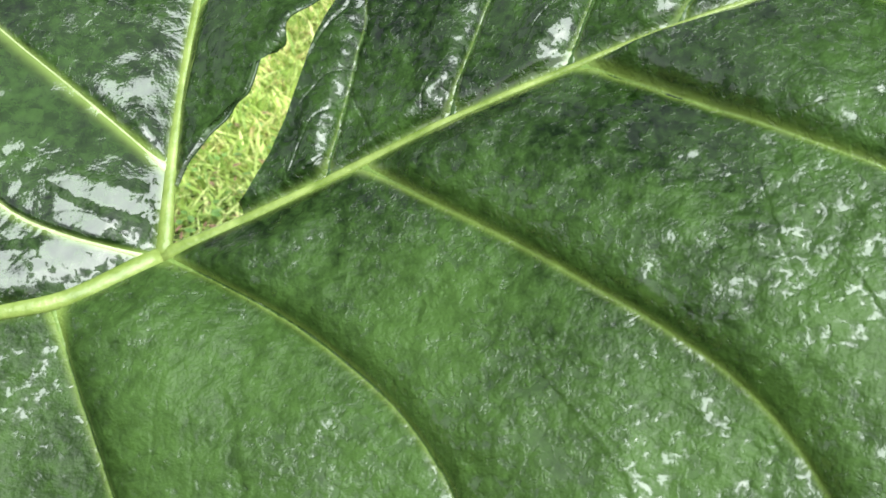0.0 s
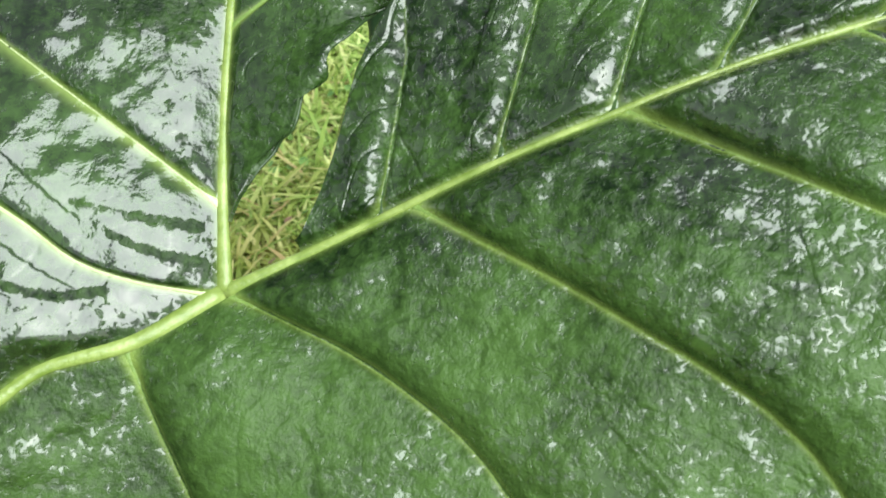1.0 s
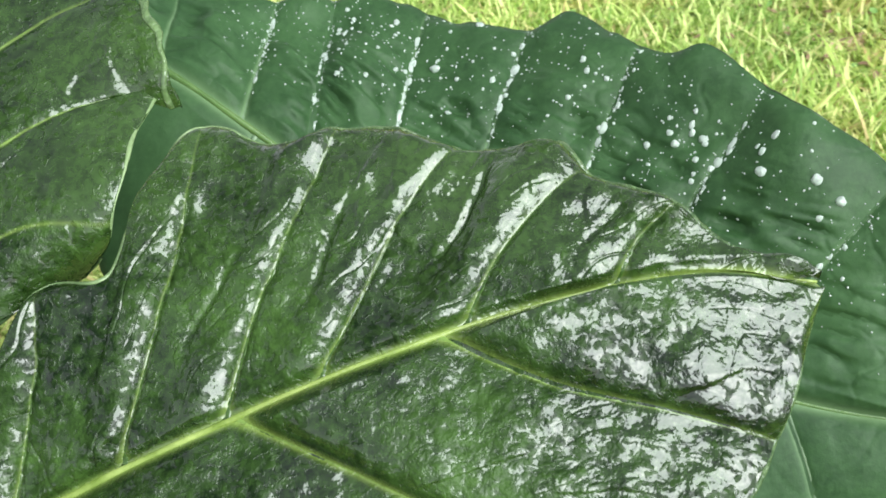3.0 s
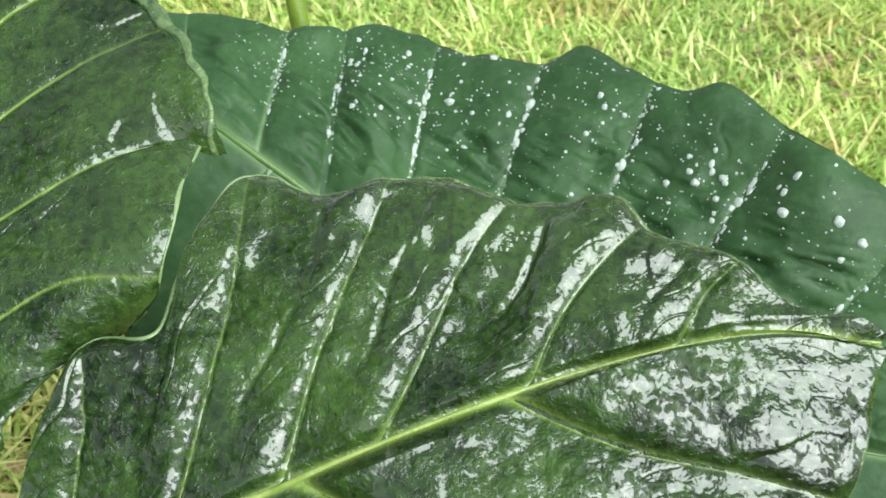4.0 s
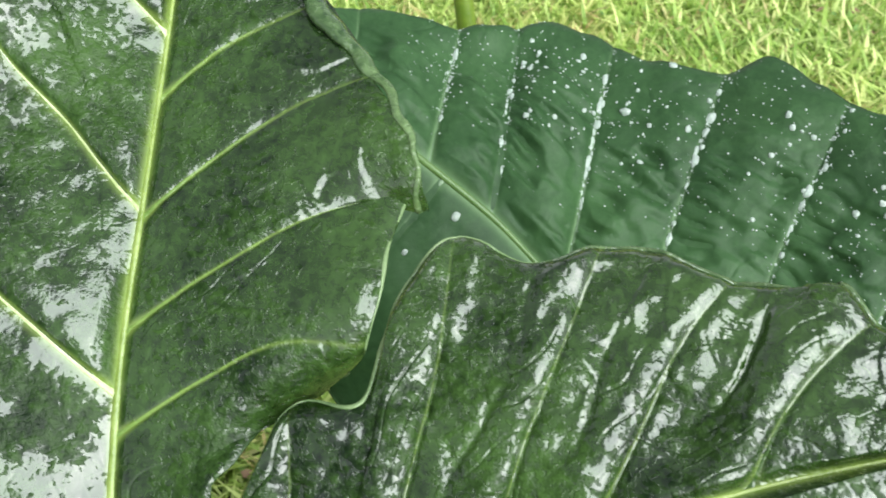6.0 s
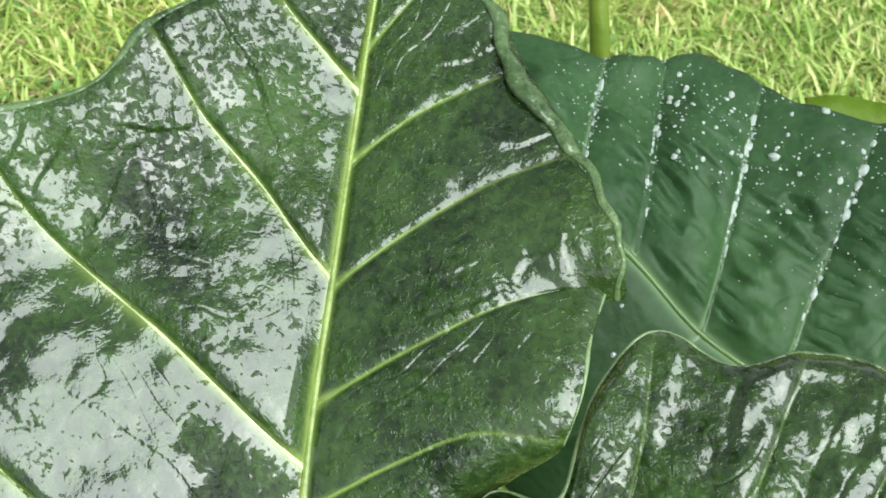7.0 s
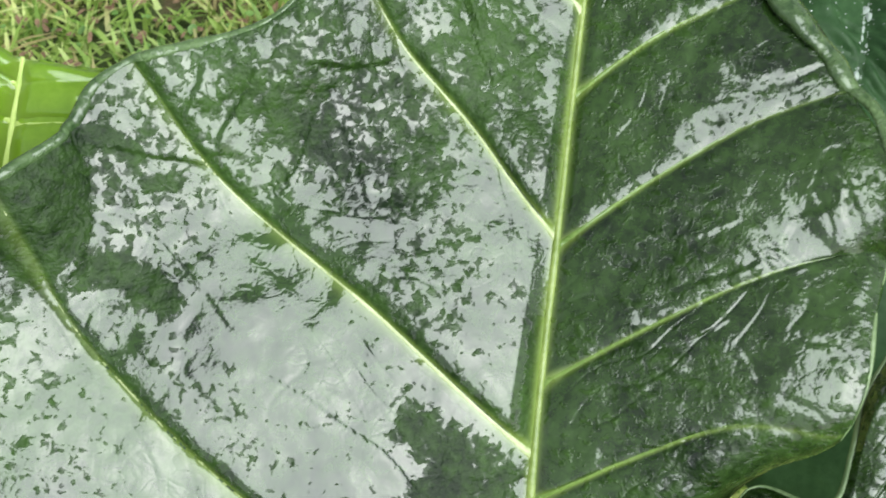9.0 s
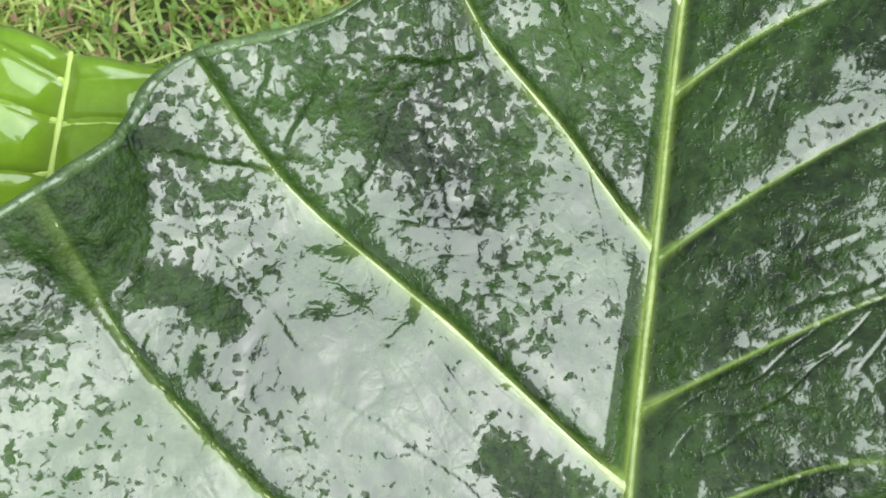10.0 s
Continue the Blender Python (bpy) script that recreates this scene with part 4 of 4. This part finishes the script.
# ---- the waxy leaf behind it ----
WAXY_UPPER = Lobe("waxy_upper")
for v, *pts in (
        (0, (-5, 31, -31.5), (-5, 32, -32.2), (-5, 33, -33), (-5, 34, -34)),
        (1, (3, 28, -30), (3, 30.5, -32), (3, 33, -34.4), (2.8, 35.2, -36)),
        (1, (9, 24, -29.4), (9.4, 27.5, -31.5), (9.8, 31, -34), (10.2, 34.3, -36.5)),
        (1, (13.3, 20.8, -29.4), (13.8, 25.5, -31.4), (14.1, 30, -34.2), (14.3, 34.6, -37.6)),
        (0, (15.7, 18.6, -29.4), (16.2, 24, -31), (16.4, 29.5, -34), (16.5, 35.7, -38.8)),
        (1, (18.2, 16.4, -29.5), (19.1, 21.3, -30.6), (20.2, 28, -33.7), (21.3, 33.6, -37.4)),
        (0, (20.8, 15, -29.4), (22, 20.7, -30.5), (23.6, 27, -33), (24.6, 32, -36)),
        (1, (23.5, 13.5, -29.3), (25.1, 20.1, -30.3), (27.3, 26.8, -32.5), (28.9, 31.4, -34.8)),
        (0, (26.5, 12.1, -28.7), (28.6, 19.5, -29.8), (30.7, 26.5, -31.6), (32, 32.4, -34.6)),
        (1, (29.5, 10.8, -28), (31.9, 18.7, -29), (34.6, 25.2, -29.8), (36.4, 29.2, -31)),
        (0, (32.5, 9.3, -27.3), (35, 17.7, -28), (37.2, 23.4, -28.6), (38.6, 28.2, -29.7)),
        (0, (34, 8.6, -27), (36.5, 17.2, -27.5), (39.2, 23.2, -27.6), (40.7, 28.4, -28.6)),
        (1, (36, 8, -26.5), (38.3, 16.6, -26.7), (41.5, 22, -25.9), (43.7, 25.5, -25.8)),
        (1, (42.5, 6, -25), (46.2, 13.6, -23.6), (49, 17.1, -22.6), (51, 19.5, -22.4)),
        (0, (55, 4, -23), (55.7, 5, -22.6), (56.3, 6, -22.3), (57, 7, -22))):
    WAXY_UPPER.rib(v, *pts)
WAXY_SPINE = curve_3d([(-6, 31, -31.5), (3, 28, -30), (9, 24, -29.4), (13.3, 20.8, -29.4), (18.2, 16.4, -29.5), (23.5, 13.5, -29.3),
                       (29.5, 10.8, -28), (36, 8, -26.5), (42.5, 6, -25), (48, 4.8, -24), (56, 4, -23)])
WAXY_LOWER = Lobe("waxy_lower")
for v, *pts in (
        (0, (-6, 31, -31.5), (-6, 30, -31.3), (-6, 29, -31), (-6, 28, -31)),
        (1, (3, 28, -30), (1.5, 25, -29.4), (-0.5, 22, -29.2), (-2, 19, -29.6)),
        (1, (10, 23.2, -29.4), (7, 19, -28.6), (3.5, 15.5, -28.6), (-0.5, 12.8, -29.4)),
        (1, (18.2, 16.4, -29.5), (14, 12, -28.6), (10, 8.5, -28.8), (5.5, 5.5, -30)),
        (1, (26.5, 12.1, -28.7), (24, 5, -27.6), (20, 0, -28.5), (15, -3, -30)),
        (1, (36, 8, -26.5), (35.5, 1, -25.6), (34, -5, -27), (31, -10, -29)),
        (1, (44, 5.6, -24.7), (45.5, 0.5, -24), (46.5, -5, -25.5), (46, -11, -28)),
        (0, (55, 4, -23), (56, 3.3, -22.8), (56.7, 2.8, -22.7), (57.3, 2, -22.6))):
    WAXY_LOWER.rib(v, *pts)
WAXY_UPPER.build(WAXY_SPINE, 0.010, 0.008, 0.0016, 21, 0.006, 0.0005, 0.001, 0.0007, dent=0.0075)
WAXY_LOWER.build(WAXY_SPINE, 0.005, 0.004, 0.0024, 23, 0.004, 0.0004, 0.001, 0.0006)
waxy_leaf = new("elephant_ear_leaf")
waxy_leaf.matrix_world = LEAF_POSE
tagged(waxy_leaf, "blue-green matte leaf with beaded rain drops", "leaf", "plant leaves")
upper_half = part("upper_half", WAXY_UPPER.shell(), MATTE_LEAF, waxy_leaf, "", skins(WAXY_UPPER))
lower_half = part("lower_half", WAXY_LOWER.shell(), MATTE_LEAF, waxy_leaf, "", skins(WAXY_LOWER))
spine_tube(WAXY_SPINE[60:], 0.0028, 0.0010, waxy_leaf, PALE_MIDRIB)
for lobe, blade in ((WAXY_UPPER, upper_half), (WAXY_LOWER, lower_half)):
    for i, is_vein in enumerate(lobe.veins):
        if is_vein:
            leaf_vein(lobe, i, blade, 0.0010, PALE_VEIN)
    margin(lobe, blade, MARGIN)
_foot = [_inv @ Vector(p) for p in ((-0.05, 0.75, 0.0), (-0.05, 0.70, 0.25))]
part("stalk", tube(curve_3d([tuple(100 * c for c in p) for p in _foot] + [(12.5, 19, -33), (13, 20.4, -29.8)], 40),
                   np.linspace(0.014, 0.005, 40), 14, 1.0, (1, 0, 0)), STALK, waxy_leaf, "pale green stalk")

# ---- young leaf beside it ----
YOUNG = [Lobe("young_a"), Lobe("young_b")]
for v, *pts in (
        (0, (-22.6, 25.6, -4), (-22, 25.6, -4.2), (-21.4, 25.5, -4.5), (-20.8, 25.4, -4.8)),
        (2, (-22.8, 24.6, -4), (-21, 24.9, -4), (-19, 24.9, -5), (-17, 24.3, -6.3)),
        (1, (-23.1, 23.1, -4), (-20.5, 23.5, -3.6), (-18, 23.1, -4.6), (-15.5, 22.1, -6.5)),
        (1, (-23.5, 21.1, -4), (-20.5, 20.9, -3.6), (-17.5, 19.6, -5), (-14.5, 17.6, -7.5)),
        (0, (-24.9, 15.1, -5.5), (-23, 14.1, -6), (-21, 13.1, -7), (-19, 12.1, -8))):
    YOUNG[0].rib(v, *pts)
for v, *pts in (
        (0, (-22.6, 25.6, -4), (-23.2, 25.7, -4), (-23.8, 25.7, -4.2), (-24.4, 25.7, -4.3)),
        (1, (-22.8, 24.6, -4), (-25, 25.7, -3.4), (-27.5, 26.1, -4), (-30, 26.1, -5)),
        (1, (-23.1, 23.1, -4), (-26, 24.1, -3), (-29, 24.1, -4), (-32, 23.6, -5.5)),
        (1, (-23.5, 21.1, -4), (-27, 21.1, -3), (-30, 20.6, -4), (-34, 19.6, -6)),
        (0, (-24.9, 15.1, -5.5), (-27, 15.1, -5.6), (-29, 14.6, -6.3), (-31, 14.1, -7.5))):
    YOUNG[1].rib(v, *pts)
YOUNG_SPINE = curve_3d([(-22.6, 25.7, -4), (-22.8, 24.6, -4), (-23.1, 23.1, -4), (-23.5, 21.1, -4), (-24.1, 18.3, -4.5), (-24.9, 15.1, -5.5)])
young_leaf = new("elephant_ear_leaf")
young_leaf.matrix_world = LEAF_POSE
tagged(young_leaf, "bright yellow-green young leaf, wet and shiny", "leaf", "plant leaves")
for i, lobe in enumerate(YOUNG):
    lobe.build(YOUNG_SPINE, 0.004, 0.006, 0.0018, 31 + i, 0.003)
    blade = part("half_blade", lobe.shell(), YOUNG_LEAF, young_leaf, "", skins(lobe))
    margin(lobe, blade, SIDE_VEIN, 0.0013)
    for k, is_vein in enumerate(lobe.veins):
        if is_vein == 1:
            leaf_vein(lobe, k, blade, 0.0007, YOUNG_RIB)
spine_tube(YOUNG_SPINE, 0.0009, 0.0018, young_leaf, YOUNG_RIB)

_foot = [_inv @ Vector(p) for p in ((-0.52, 0.62, 0.0), (-0.50, 0.58, 0.3))]
part("stalk", tube(curve_3d([tuple(100 * c for c in p) for p in _foot] + [(-25.4, 13.6, -7.5), (-24.9, 15.1, -5.7)], 40),
                   np.linspace(0.010, 0.003, 40), 12, 1.0, (1, 0, 0)), STALK, young_leaf, "thin pale green stalk")

# ---- low bright leaf on the lawn side of the waxy leaf (metres) ----
LOW = [Lobe("low_a"), Lobe("low_b")]
for v, *pts in (
        (0, (12, 104, 40), (12, 104.5, 40.3), (12, 105, 40.5), (12, 105.5, 40.6)),
        (1, (18, 101, 36.8), (18.5, 103, 38.6), (19, 105, 40.0), (19.5, 106.5, 40.4)),
        (1, (27, 98, 32.5), (28, 101, 34.5), (29, 104, 36.5), (30, 106.5, 37.8)),
        (1, (37, 96, 29.5), (38.5, 99, 31.5), (40, 102.5, 33.6), (41.5, 105.5, 35)),
        (0, (50, 96, 30), (50.5, 97, 31), (51, 98, 31.6), (51.5, 99, 32))):
    LOW[0].rib(v, *pts)
for v, *pts in (
        (0, (12, 104, 40), (12, 103.5, 39.5), (12, 103, 39), (12, 102.5, 38.5)),
        (1, (18, 101, 37), (17.8, 98, 34), (17.5, 95, 30), (17, 93, 27)),
        (1, (27, 98, 34), (27, 94, 30), (27, 90, 26), (27, 87, 22)),
        (1, (37, 96, 31), (38, 92, 28), (39, 88, 24), (40, 85, 20)),
        (0, (50, 96, 30), (50.5, 95, 29), (51, 94, 28), (51.5, 93, 27))):
    LOW[1].rib(v, *pts)
LOW_SPINE = curve_3d([(12, 104, 40), (18, 101, 37), (27, 98, 34), (37, 96, 31), (50, 96, 30)])
low_leaf = new("elephant_ear_leaf")
tagged(low_leaf, "low yellow-green leaf standing over the lawn", "leaf", "plant leaves")
for i, lobe in enumerate(LOW):
    lobe.build(LOW_SPINE, 0.006, 0.005, 0.004, 41 + i, 0.004)
    blade = part("half_blade", lobe.shell(), LOW_LEAF, low_leaf)
    margin(lobe, blade, SIDE_VEIN, 0.0012)
    for k, is_vein in enumerate(lobe.veins):
        if is_vein == 1:
            leaf_vein(lobe, k, blade, 0.0014, SIDE_VEIN)
spine_tube(LOW_SPINE, 0.0015, 0.003, low_leaf, MIDRIB)
part("stalk", tube(curve_3d([(62, 96, 0), (60, 96, 15), (55, 96, 26), (50, 96, 30)], 30), np.linspace(0.010, 0.0035, 30), 12, 1.0, (0, 1, 0)), STALK, low_leaf)

# ---- ground ----
ground_bm = bmesh.new()
bmesh.ops.create_grid(ground_bm, x_segments=80, y_segments=80, size=60)
for v in ground_bm.verts:
    v.co.x *= 0.15 + 0.85 * abs(v.co.x) / 60
    v.co.y *= 0.15 + 0.85 * abs(v.co.y) / 60
    v.co.z = 0.02 * noise.noise(v.co * 0.7)
ground = part("ground", ground_bm, SOIL, None)
tagged(ground, "lawn soil with brown bare patches", "ground", "", "structure")


# where dead leaves lie thick and the grass is thin: x, y, radius
HEAPS = ((0.75, 1.90, 0.13), (-0.92, 1.30, 0.16), (-0.52, 0.98, 0.12), (-0.47, 0.82, 0.09), (-0.80, 1.25, 0.2), (0.2, 2.2, 0.6), (-1.0, 1.7, 0.4))


def lawn(count, seed):
    rng = np.random.RandomState(seed)
    near = rng.rand(count) < 0.53
    spread = np.where(near, 0.85, 2.6)
    x = -0.05 + spread * rng.randn(count)
    y = 1.65 + spread * np.where(near, 0.8, 1.0) * rng.randn(count)
    bare = sum(0.46 * np.exp(-((x - hx) ** 2 + (y - hy) ** 2) / (2 * hr * hr)) for hx, hy, hr in (HEAPS[0], HEAPS[1], HEAPS[4]))
    keep = rng.rand(count) > bare
    x, y, count = x[keep], y[keep], int(keep.sum())
    z = np.zeros(count) - 0.004
    h = rng.gamma(5.0, 0.0065, count) + 0.012
    w = rng.uniform(0.0018, 0.0058, count)
    turn = rng.uniform(0, 2 * math.pi, count)
    lean = rng.uniform(0.3, 1.6, count)
    side = np.stack((np.cos(turn + 1.57), np.sin(turn + 1.57), np.zeros(count)), 1)
    fwd = np.stack((np.cos(turn), np.sin(turn), np.zeros(count)), 1)
    base = np.stack((x, y, z), 1)
    rows = []
    for s in (0.0, 0.4, 0.75):
        mid = base + fwd * (lean * h * s ** 1.7)[:, None] + np.array([0, 0, 1.0]) * (h * (s - 0.25 * lean * s * s))[:, None]
        ww = (w * (1 - 0.5 * s))[:, None]
        rows += [mid - side * ww, mid + side * ww]
    tip = base + fwd * (lean * h)[:, None] + np.array([0, 0, 1.0]) * (h * (1 - 0.25 * lean))[:, None]
    verts = np.stack(rows + [tip], 1).reshape(-1, 3)
    o = np.arange(count) * 7
    quads = np.concatenate((np.stack((o, o + 1, o + 3, o + 2), 1), np.stack((o + 2, o + 3, o + 5, o + 4), 1)))
    tris = np.stack((o + 4, o + 5, o + 6), 1)
    return verts.tolist(), quads.tolist() + tris.tolist()


grass = part("grass", lawn(310000, 4), GRASS, None)
tagged(grass, "short bright green lawn grass with dry blades", "grass", "", "stuff")


def weed_leaves(count, seed):
    """Small round leaves of low weeds among the grass, each a shallow cup."""
    rng = np.random.RandomState(seed)
    verts, faces = [], []
    for n in range(count):
        hx, hy, hr = ((-0.85, 1.35, 0.28), (-0.6, 1.6, 0.3), (0.5, 2.1, 0.5))[n % 3]
        c = np.array([hx + hr * rng.randn(), hy + hr * rng.randn(), rng.uniform(0.02, 0.05)])
        size, turn = rng.uniform(0.004, 0.010), rng.uniform(0, 6.28)
        tip = np.array([rng.uniform(-0.5, 0.5), rng.uniform(-0.5, 0.3), 1.0])
        tip /= np.linalg.norm(tip)
        ax = np.cross(tip, [math.cos(turn), math.sin(turn), 0.1])
        ax /= np.linalg.norm(ax)
        ay = np.cross(tip, ax)
        base = len(verts)
        verts.append(tuple(c - tip * size * 0.25))
        for k in range(8):
            a = k * math.pi / 4
            verts.append(tuple(c + size * (ax * math.cos(a) + 0.8 * ay * math.sin(a))))
        faces += [(base, base + 1 + k, base + 1 + (k + 1) % 8) for k in range(8)]
    return verts, faces


weeds = part("weed_leaves", weed_leaves(800, 6), WEED, None)
tagged(weeds, "small round green weed leaves among the grass", "weeds", "", "stuff")

# tall stalk rising from the lawn behind the waxy leaf
far_stalk = part("leaf_stalk", tube(curve_3d([(-8.5, 80, -1), (-9.3, 80.5, 25), (-10.3, 81.9, 58), (-11.4, 83.9, 66), (-13.5, 88, 90), (-15, 91, 115)], 50),
                 np.linspace(0.0105, 0.006, 50), 14), STALK, None)
tagged(far_stalk, "upright yellow-green leaf stalk growing from the lawn", "plant stalk")


# ---- dead leaf scraps on the lawn ----
def scraps(count, seed):
    rng = np.random.RandomState(seed)
    verts, faces = [], []
    for n in range(count):
        hx, hy, hr = HEAPS[rng.choice(7, p=(0.22, 0.28, 0.02, 0.02, 0.22, 0.13, 0.11))]
        c = np.array([hx + rng.randn() * hr, hy + rng.randn() * hr, rng.uniform(0.004, 0.05)])
        turn, size = rng.uniform(0, 6.28), rng.uniform(0.004, 0.012)
        ax = np.array([math.cos(turn), math.sin(turn), rng.uniform(-0.5, 0.5)]) * size
        ay = np.array([-math.sin(turn), math.cos(turn), rng.uniform(-0.5, 0.5)]) * size * rng.uniform(0.3, 0.7)
        up = np.array([0, 0, size * rng.uniform(-0.3, 0.5)])
        base = len(verts)
        for px, py, pz in ((-1, 0, 0.3), (-0.4, -0.9, 0.9), (0.4, -0.8, 1.0), (1, 0, 0.2), (0.4, 0.9, 0.9), (-0.4, 0.8, 1.0), (0, 0, 0)):
            verts.append(tuple(c + ax * px + ay * py + up * pz))
        faces += [(base + 6, base + k, base + (k + 1) % 6) for k in range(6)]
    return verts, faces


dead = part("dead_leaf_scraps", scraps(700, 12), DRY, None)
tagged(dead, "reddish brown dead leaf scraps lying in the grass", "leaf litter", "", "stuff")


def curled_leaf(size, seed):
    """A dry leaf, cupped and wrinkled, with a raised middle vein."""
    rng = np.random.RandomState(seed)
    a = np.linspace(-1, 1, 15)
    b = np.linspace(-1, 1, 9)
    verts, faces = [], []
    for i, s in enumerate(a):
        half = 0.42 * (1 - s * s) ** 0.7 + 0.01
        for w in b:
            z = 0.35 * (abs(w) ** 1.6) * half + 0.12 * s * s + 0.03 * rng.randn() * (1 - abs(s)) - 0.05 * math.exp(-(w / 0.15) ** 2)
            verts.append((size * s, size * half * w, size * (z + 0.06)))
    for i in range(len(a) - 1):
        for j in range(len(b) - 1):
            q = i * len(b) + j
            faces.append((q, q + len(b), q + len(b) + 1, q + 1))
    return verts, faces


for x, y, turn, size in ((-0.50, 0.86, 40, 0.042), (-0.56, 1.0, 10, 0.040), (-0.92, 1.31, 70, 0.040), (0.76, 1.92, 20, 0.045)):
    dry_leaf = part("dead_leaf", curled_leaf(size, int(turn)), PINK, None)
    dry_leaf.matrix_world = pose(x, y, 0.012, 8, -6, turn)
    tagged(dry_leaf, "curled pinkish beige dead leaf lying on the lawn", "dead leaf", "fallen leaves")

# ---- rain drops on the waxy leaf ----
def drop_mesh(seed):
    bm = bmesh.new()
    bmesh.ops.create_uvsphere(bm, u_segments=14, v_segments=9, radius=1.0)
    for v in bm.verts:
        if v.co.z < 0:
            v.co.z *= 0.35
        v.co.z *= 0.55
    for v in bm.verts:
        v.co *= 1.0 + 0.34 * noise.noise(v.co * 1.4 + Vector((seed, 0, 0)))
    me = bpy.data.meshes.new("water_drop")
    bm.to_mesh(me)
    bm.free()
    me.polygons.foreach_set("use_smooth", [True] * len(me.polygons))
    me.materials.append(WATER)
    return me


DROPS = [drop_mesh(3.1 * k) for k in range(5)]
_rng = np.random.RandomState(8)


def drop_place(lobe, u, r, size, stretch):
    """The pose of a drop that lies on the blade, drawn out along the rib."""
    p, n = lobe.at(u, r)
    q, _ = lobe.at(u, min(1.0, r + 0.05))
    z = Vector(n)
    y = (Vector(q) - Vector(p))
    y = (y - z * y.dot(z)).normalized()
    x = y.cross(z)
    rot = Matrix((x, y, z)).transposed().to_4x4()
    return LEAF_POSE @ Matrix.Translation(Vector(p) - z * 0.0) @ rot @ Matrix.Diagonal((size, size * stretch, size, 1))


def add_drop(u, r, size, stretch=1.0, lobe=WAXY_UPPER):
    ob = new("water_drop", DROPS[int(_rng.randint(5))])
    ob.matrix_world = drop_place(lobe, u, r, size, stretch)
    tagged(ob, "clear bead of rain water on the waxy leaf", "water drop", "rain drops")


# beads strung along the side veins
for vein, r0, r1, count in ((3, 0.20, 0.75, 16), (5, 0.25, 0.85, 20), (7, 0.25, 0.88, 18), (9, 0.30, 0.97, 18), (12, 0.30, 0.90, 16), (13, 0.1, 0.7, 10), (2, 0.3, 0.95, 9)):
    for k in range(count):
        r = r0 + (r1 - r0) * (k + _rng.uniform(-0.3, 0.3)) / count
        add_drop(vein + _rng.uniform(-0.03, 0.03), r, 0.0008 + 0.0018 * _rng.rand() ** 2, _rng.uniform(1.0, 2.4))
# the large ones
for u, r, size, stretch in ((5.0, 0.62, 0.0030, 1.3), (5.0, 0.71, 0.0026, 1.2), (5.5, 0.72, 0.0040, 0.8), (7.0, 0.80, 0.0042, 1.1), (7.0, 0.62, 0.0032, 1.4),
                            (6.0, 0.55, 0.0026, 1.1), (9.0, 0.66, 0.0036, 1.4), (9.0, 0.53, 0.0026, 1.3), (12.0, 0.70, 0.0034, 1.2), (12.3, 0.74, 0.0038, 0.8),
                            (12.6, 0.80, 0.0040, 0.9), (12.8, 0.78, 0.0036, 0.9), (11.4, 0.72, 0.0034, 0.8), (10.8, 0.66, 0.0030, 0.9), (10.5, 0.70, 0.0026, 1.0),
                            (3.0, 0.60, 0.0028, 1.3), (3.0, 0.42, 0.0024, 1.2), (3.5, 0.45, 0.0024, 1.0), (6.2, 0.985, 0.0036, 1.0), (4.2, 0.5, 0.002, 1.2)):
    add_drop(u, r, size, stretch)
# a loose band below the rim
for k in range(150):
    u = _rng.choice([_rng.uniform(5.2, 7.2), _rng.uniform(8.0, 9.2), _rng.uniform(9.8, 13.3), _rng.uniform(11.3, 13.5), _rng.uniform(3.2, 5)])
    add_drop(u, float(np.clip(0.72 + 0.11 * _rng.randn(), 0.3, 0.98)), 0.0007 + 0.0017 * _rng.rand() ** 2, _rng.uniform(0.8, 1.5))
# a few beads on the lower half, below the midrib
for u, r, size in ((2.2, 0.10, 0.0030), (2.3, 0.22, 0.0016), (2.5, 0.16, 0.0014), (2.7, 0.30, 0.0018), (2.9, 0.20, 0.0015), (2.1, 0.35, 0.0020), (2.6, 0.45, 0.0016), (3.1, 0.38, 0.0014)):
    add_drop(u, r, size, 1.2, WAXY_LOWER)
# finest spray, too small to tell apart
spray_v, spray_f = [], []
for k in range(1700):
    u, r = _rng.uniform(1.5, 13.6), float(np.clip(0.66 + 0.2 * _rng.randn(), 0.1, 0.98))
    if k > 900:
        u, r = float(_rng.choice((2, 3, 5, 7, 9, 12, 13))) + 0.035 * _rng.randn(), float(np.clip(0.62 + 0.22 * _rng.randn(), 0.1, 0.98))
    m = LEAF_POSE.inverted() @ drop_place(WAXY_UPPER, u, r, 0.0003 + 0.0007 * _rng.rand() ** 2, 1.0)
    base = len(spray_v)
    for px, py, pz in ((1, 0, 0), (0, 1, 0), (-1, 0, 0), (0, -1, 0), (0, 0, 0.9), (0.6, 0.6, 0.5), (-0.6, 0.6, 0.5), (-0.6, -0.6, 0.5), (0.6, -0.6, 0.5)):
        spray_v.append(tuple(LEAF_POSE @ (m @ Vector((px, py, pz)))))
    for q in ((0, 5, 8), (5, 1, 6), (6, 2, 7), (7, 3, 8), (0, 1, 5), (1, 2, 6), (2, 3, 7), (3, 0, 8), (4, 8, 5), (4, 5, 6), (4, 6, 7), (4, 7, 8)):
        spray_f.append(tuple(base + i for i in q))
spray = part("fine_spray", (spray_v, spray_f), WATER, None)
tagged(spray, "fine spray of rain on the waxy leaf", "water", "", "stuff")
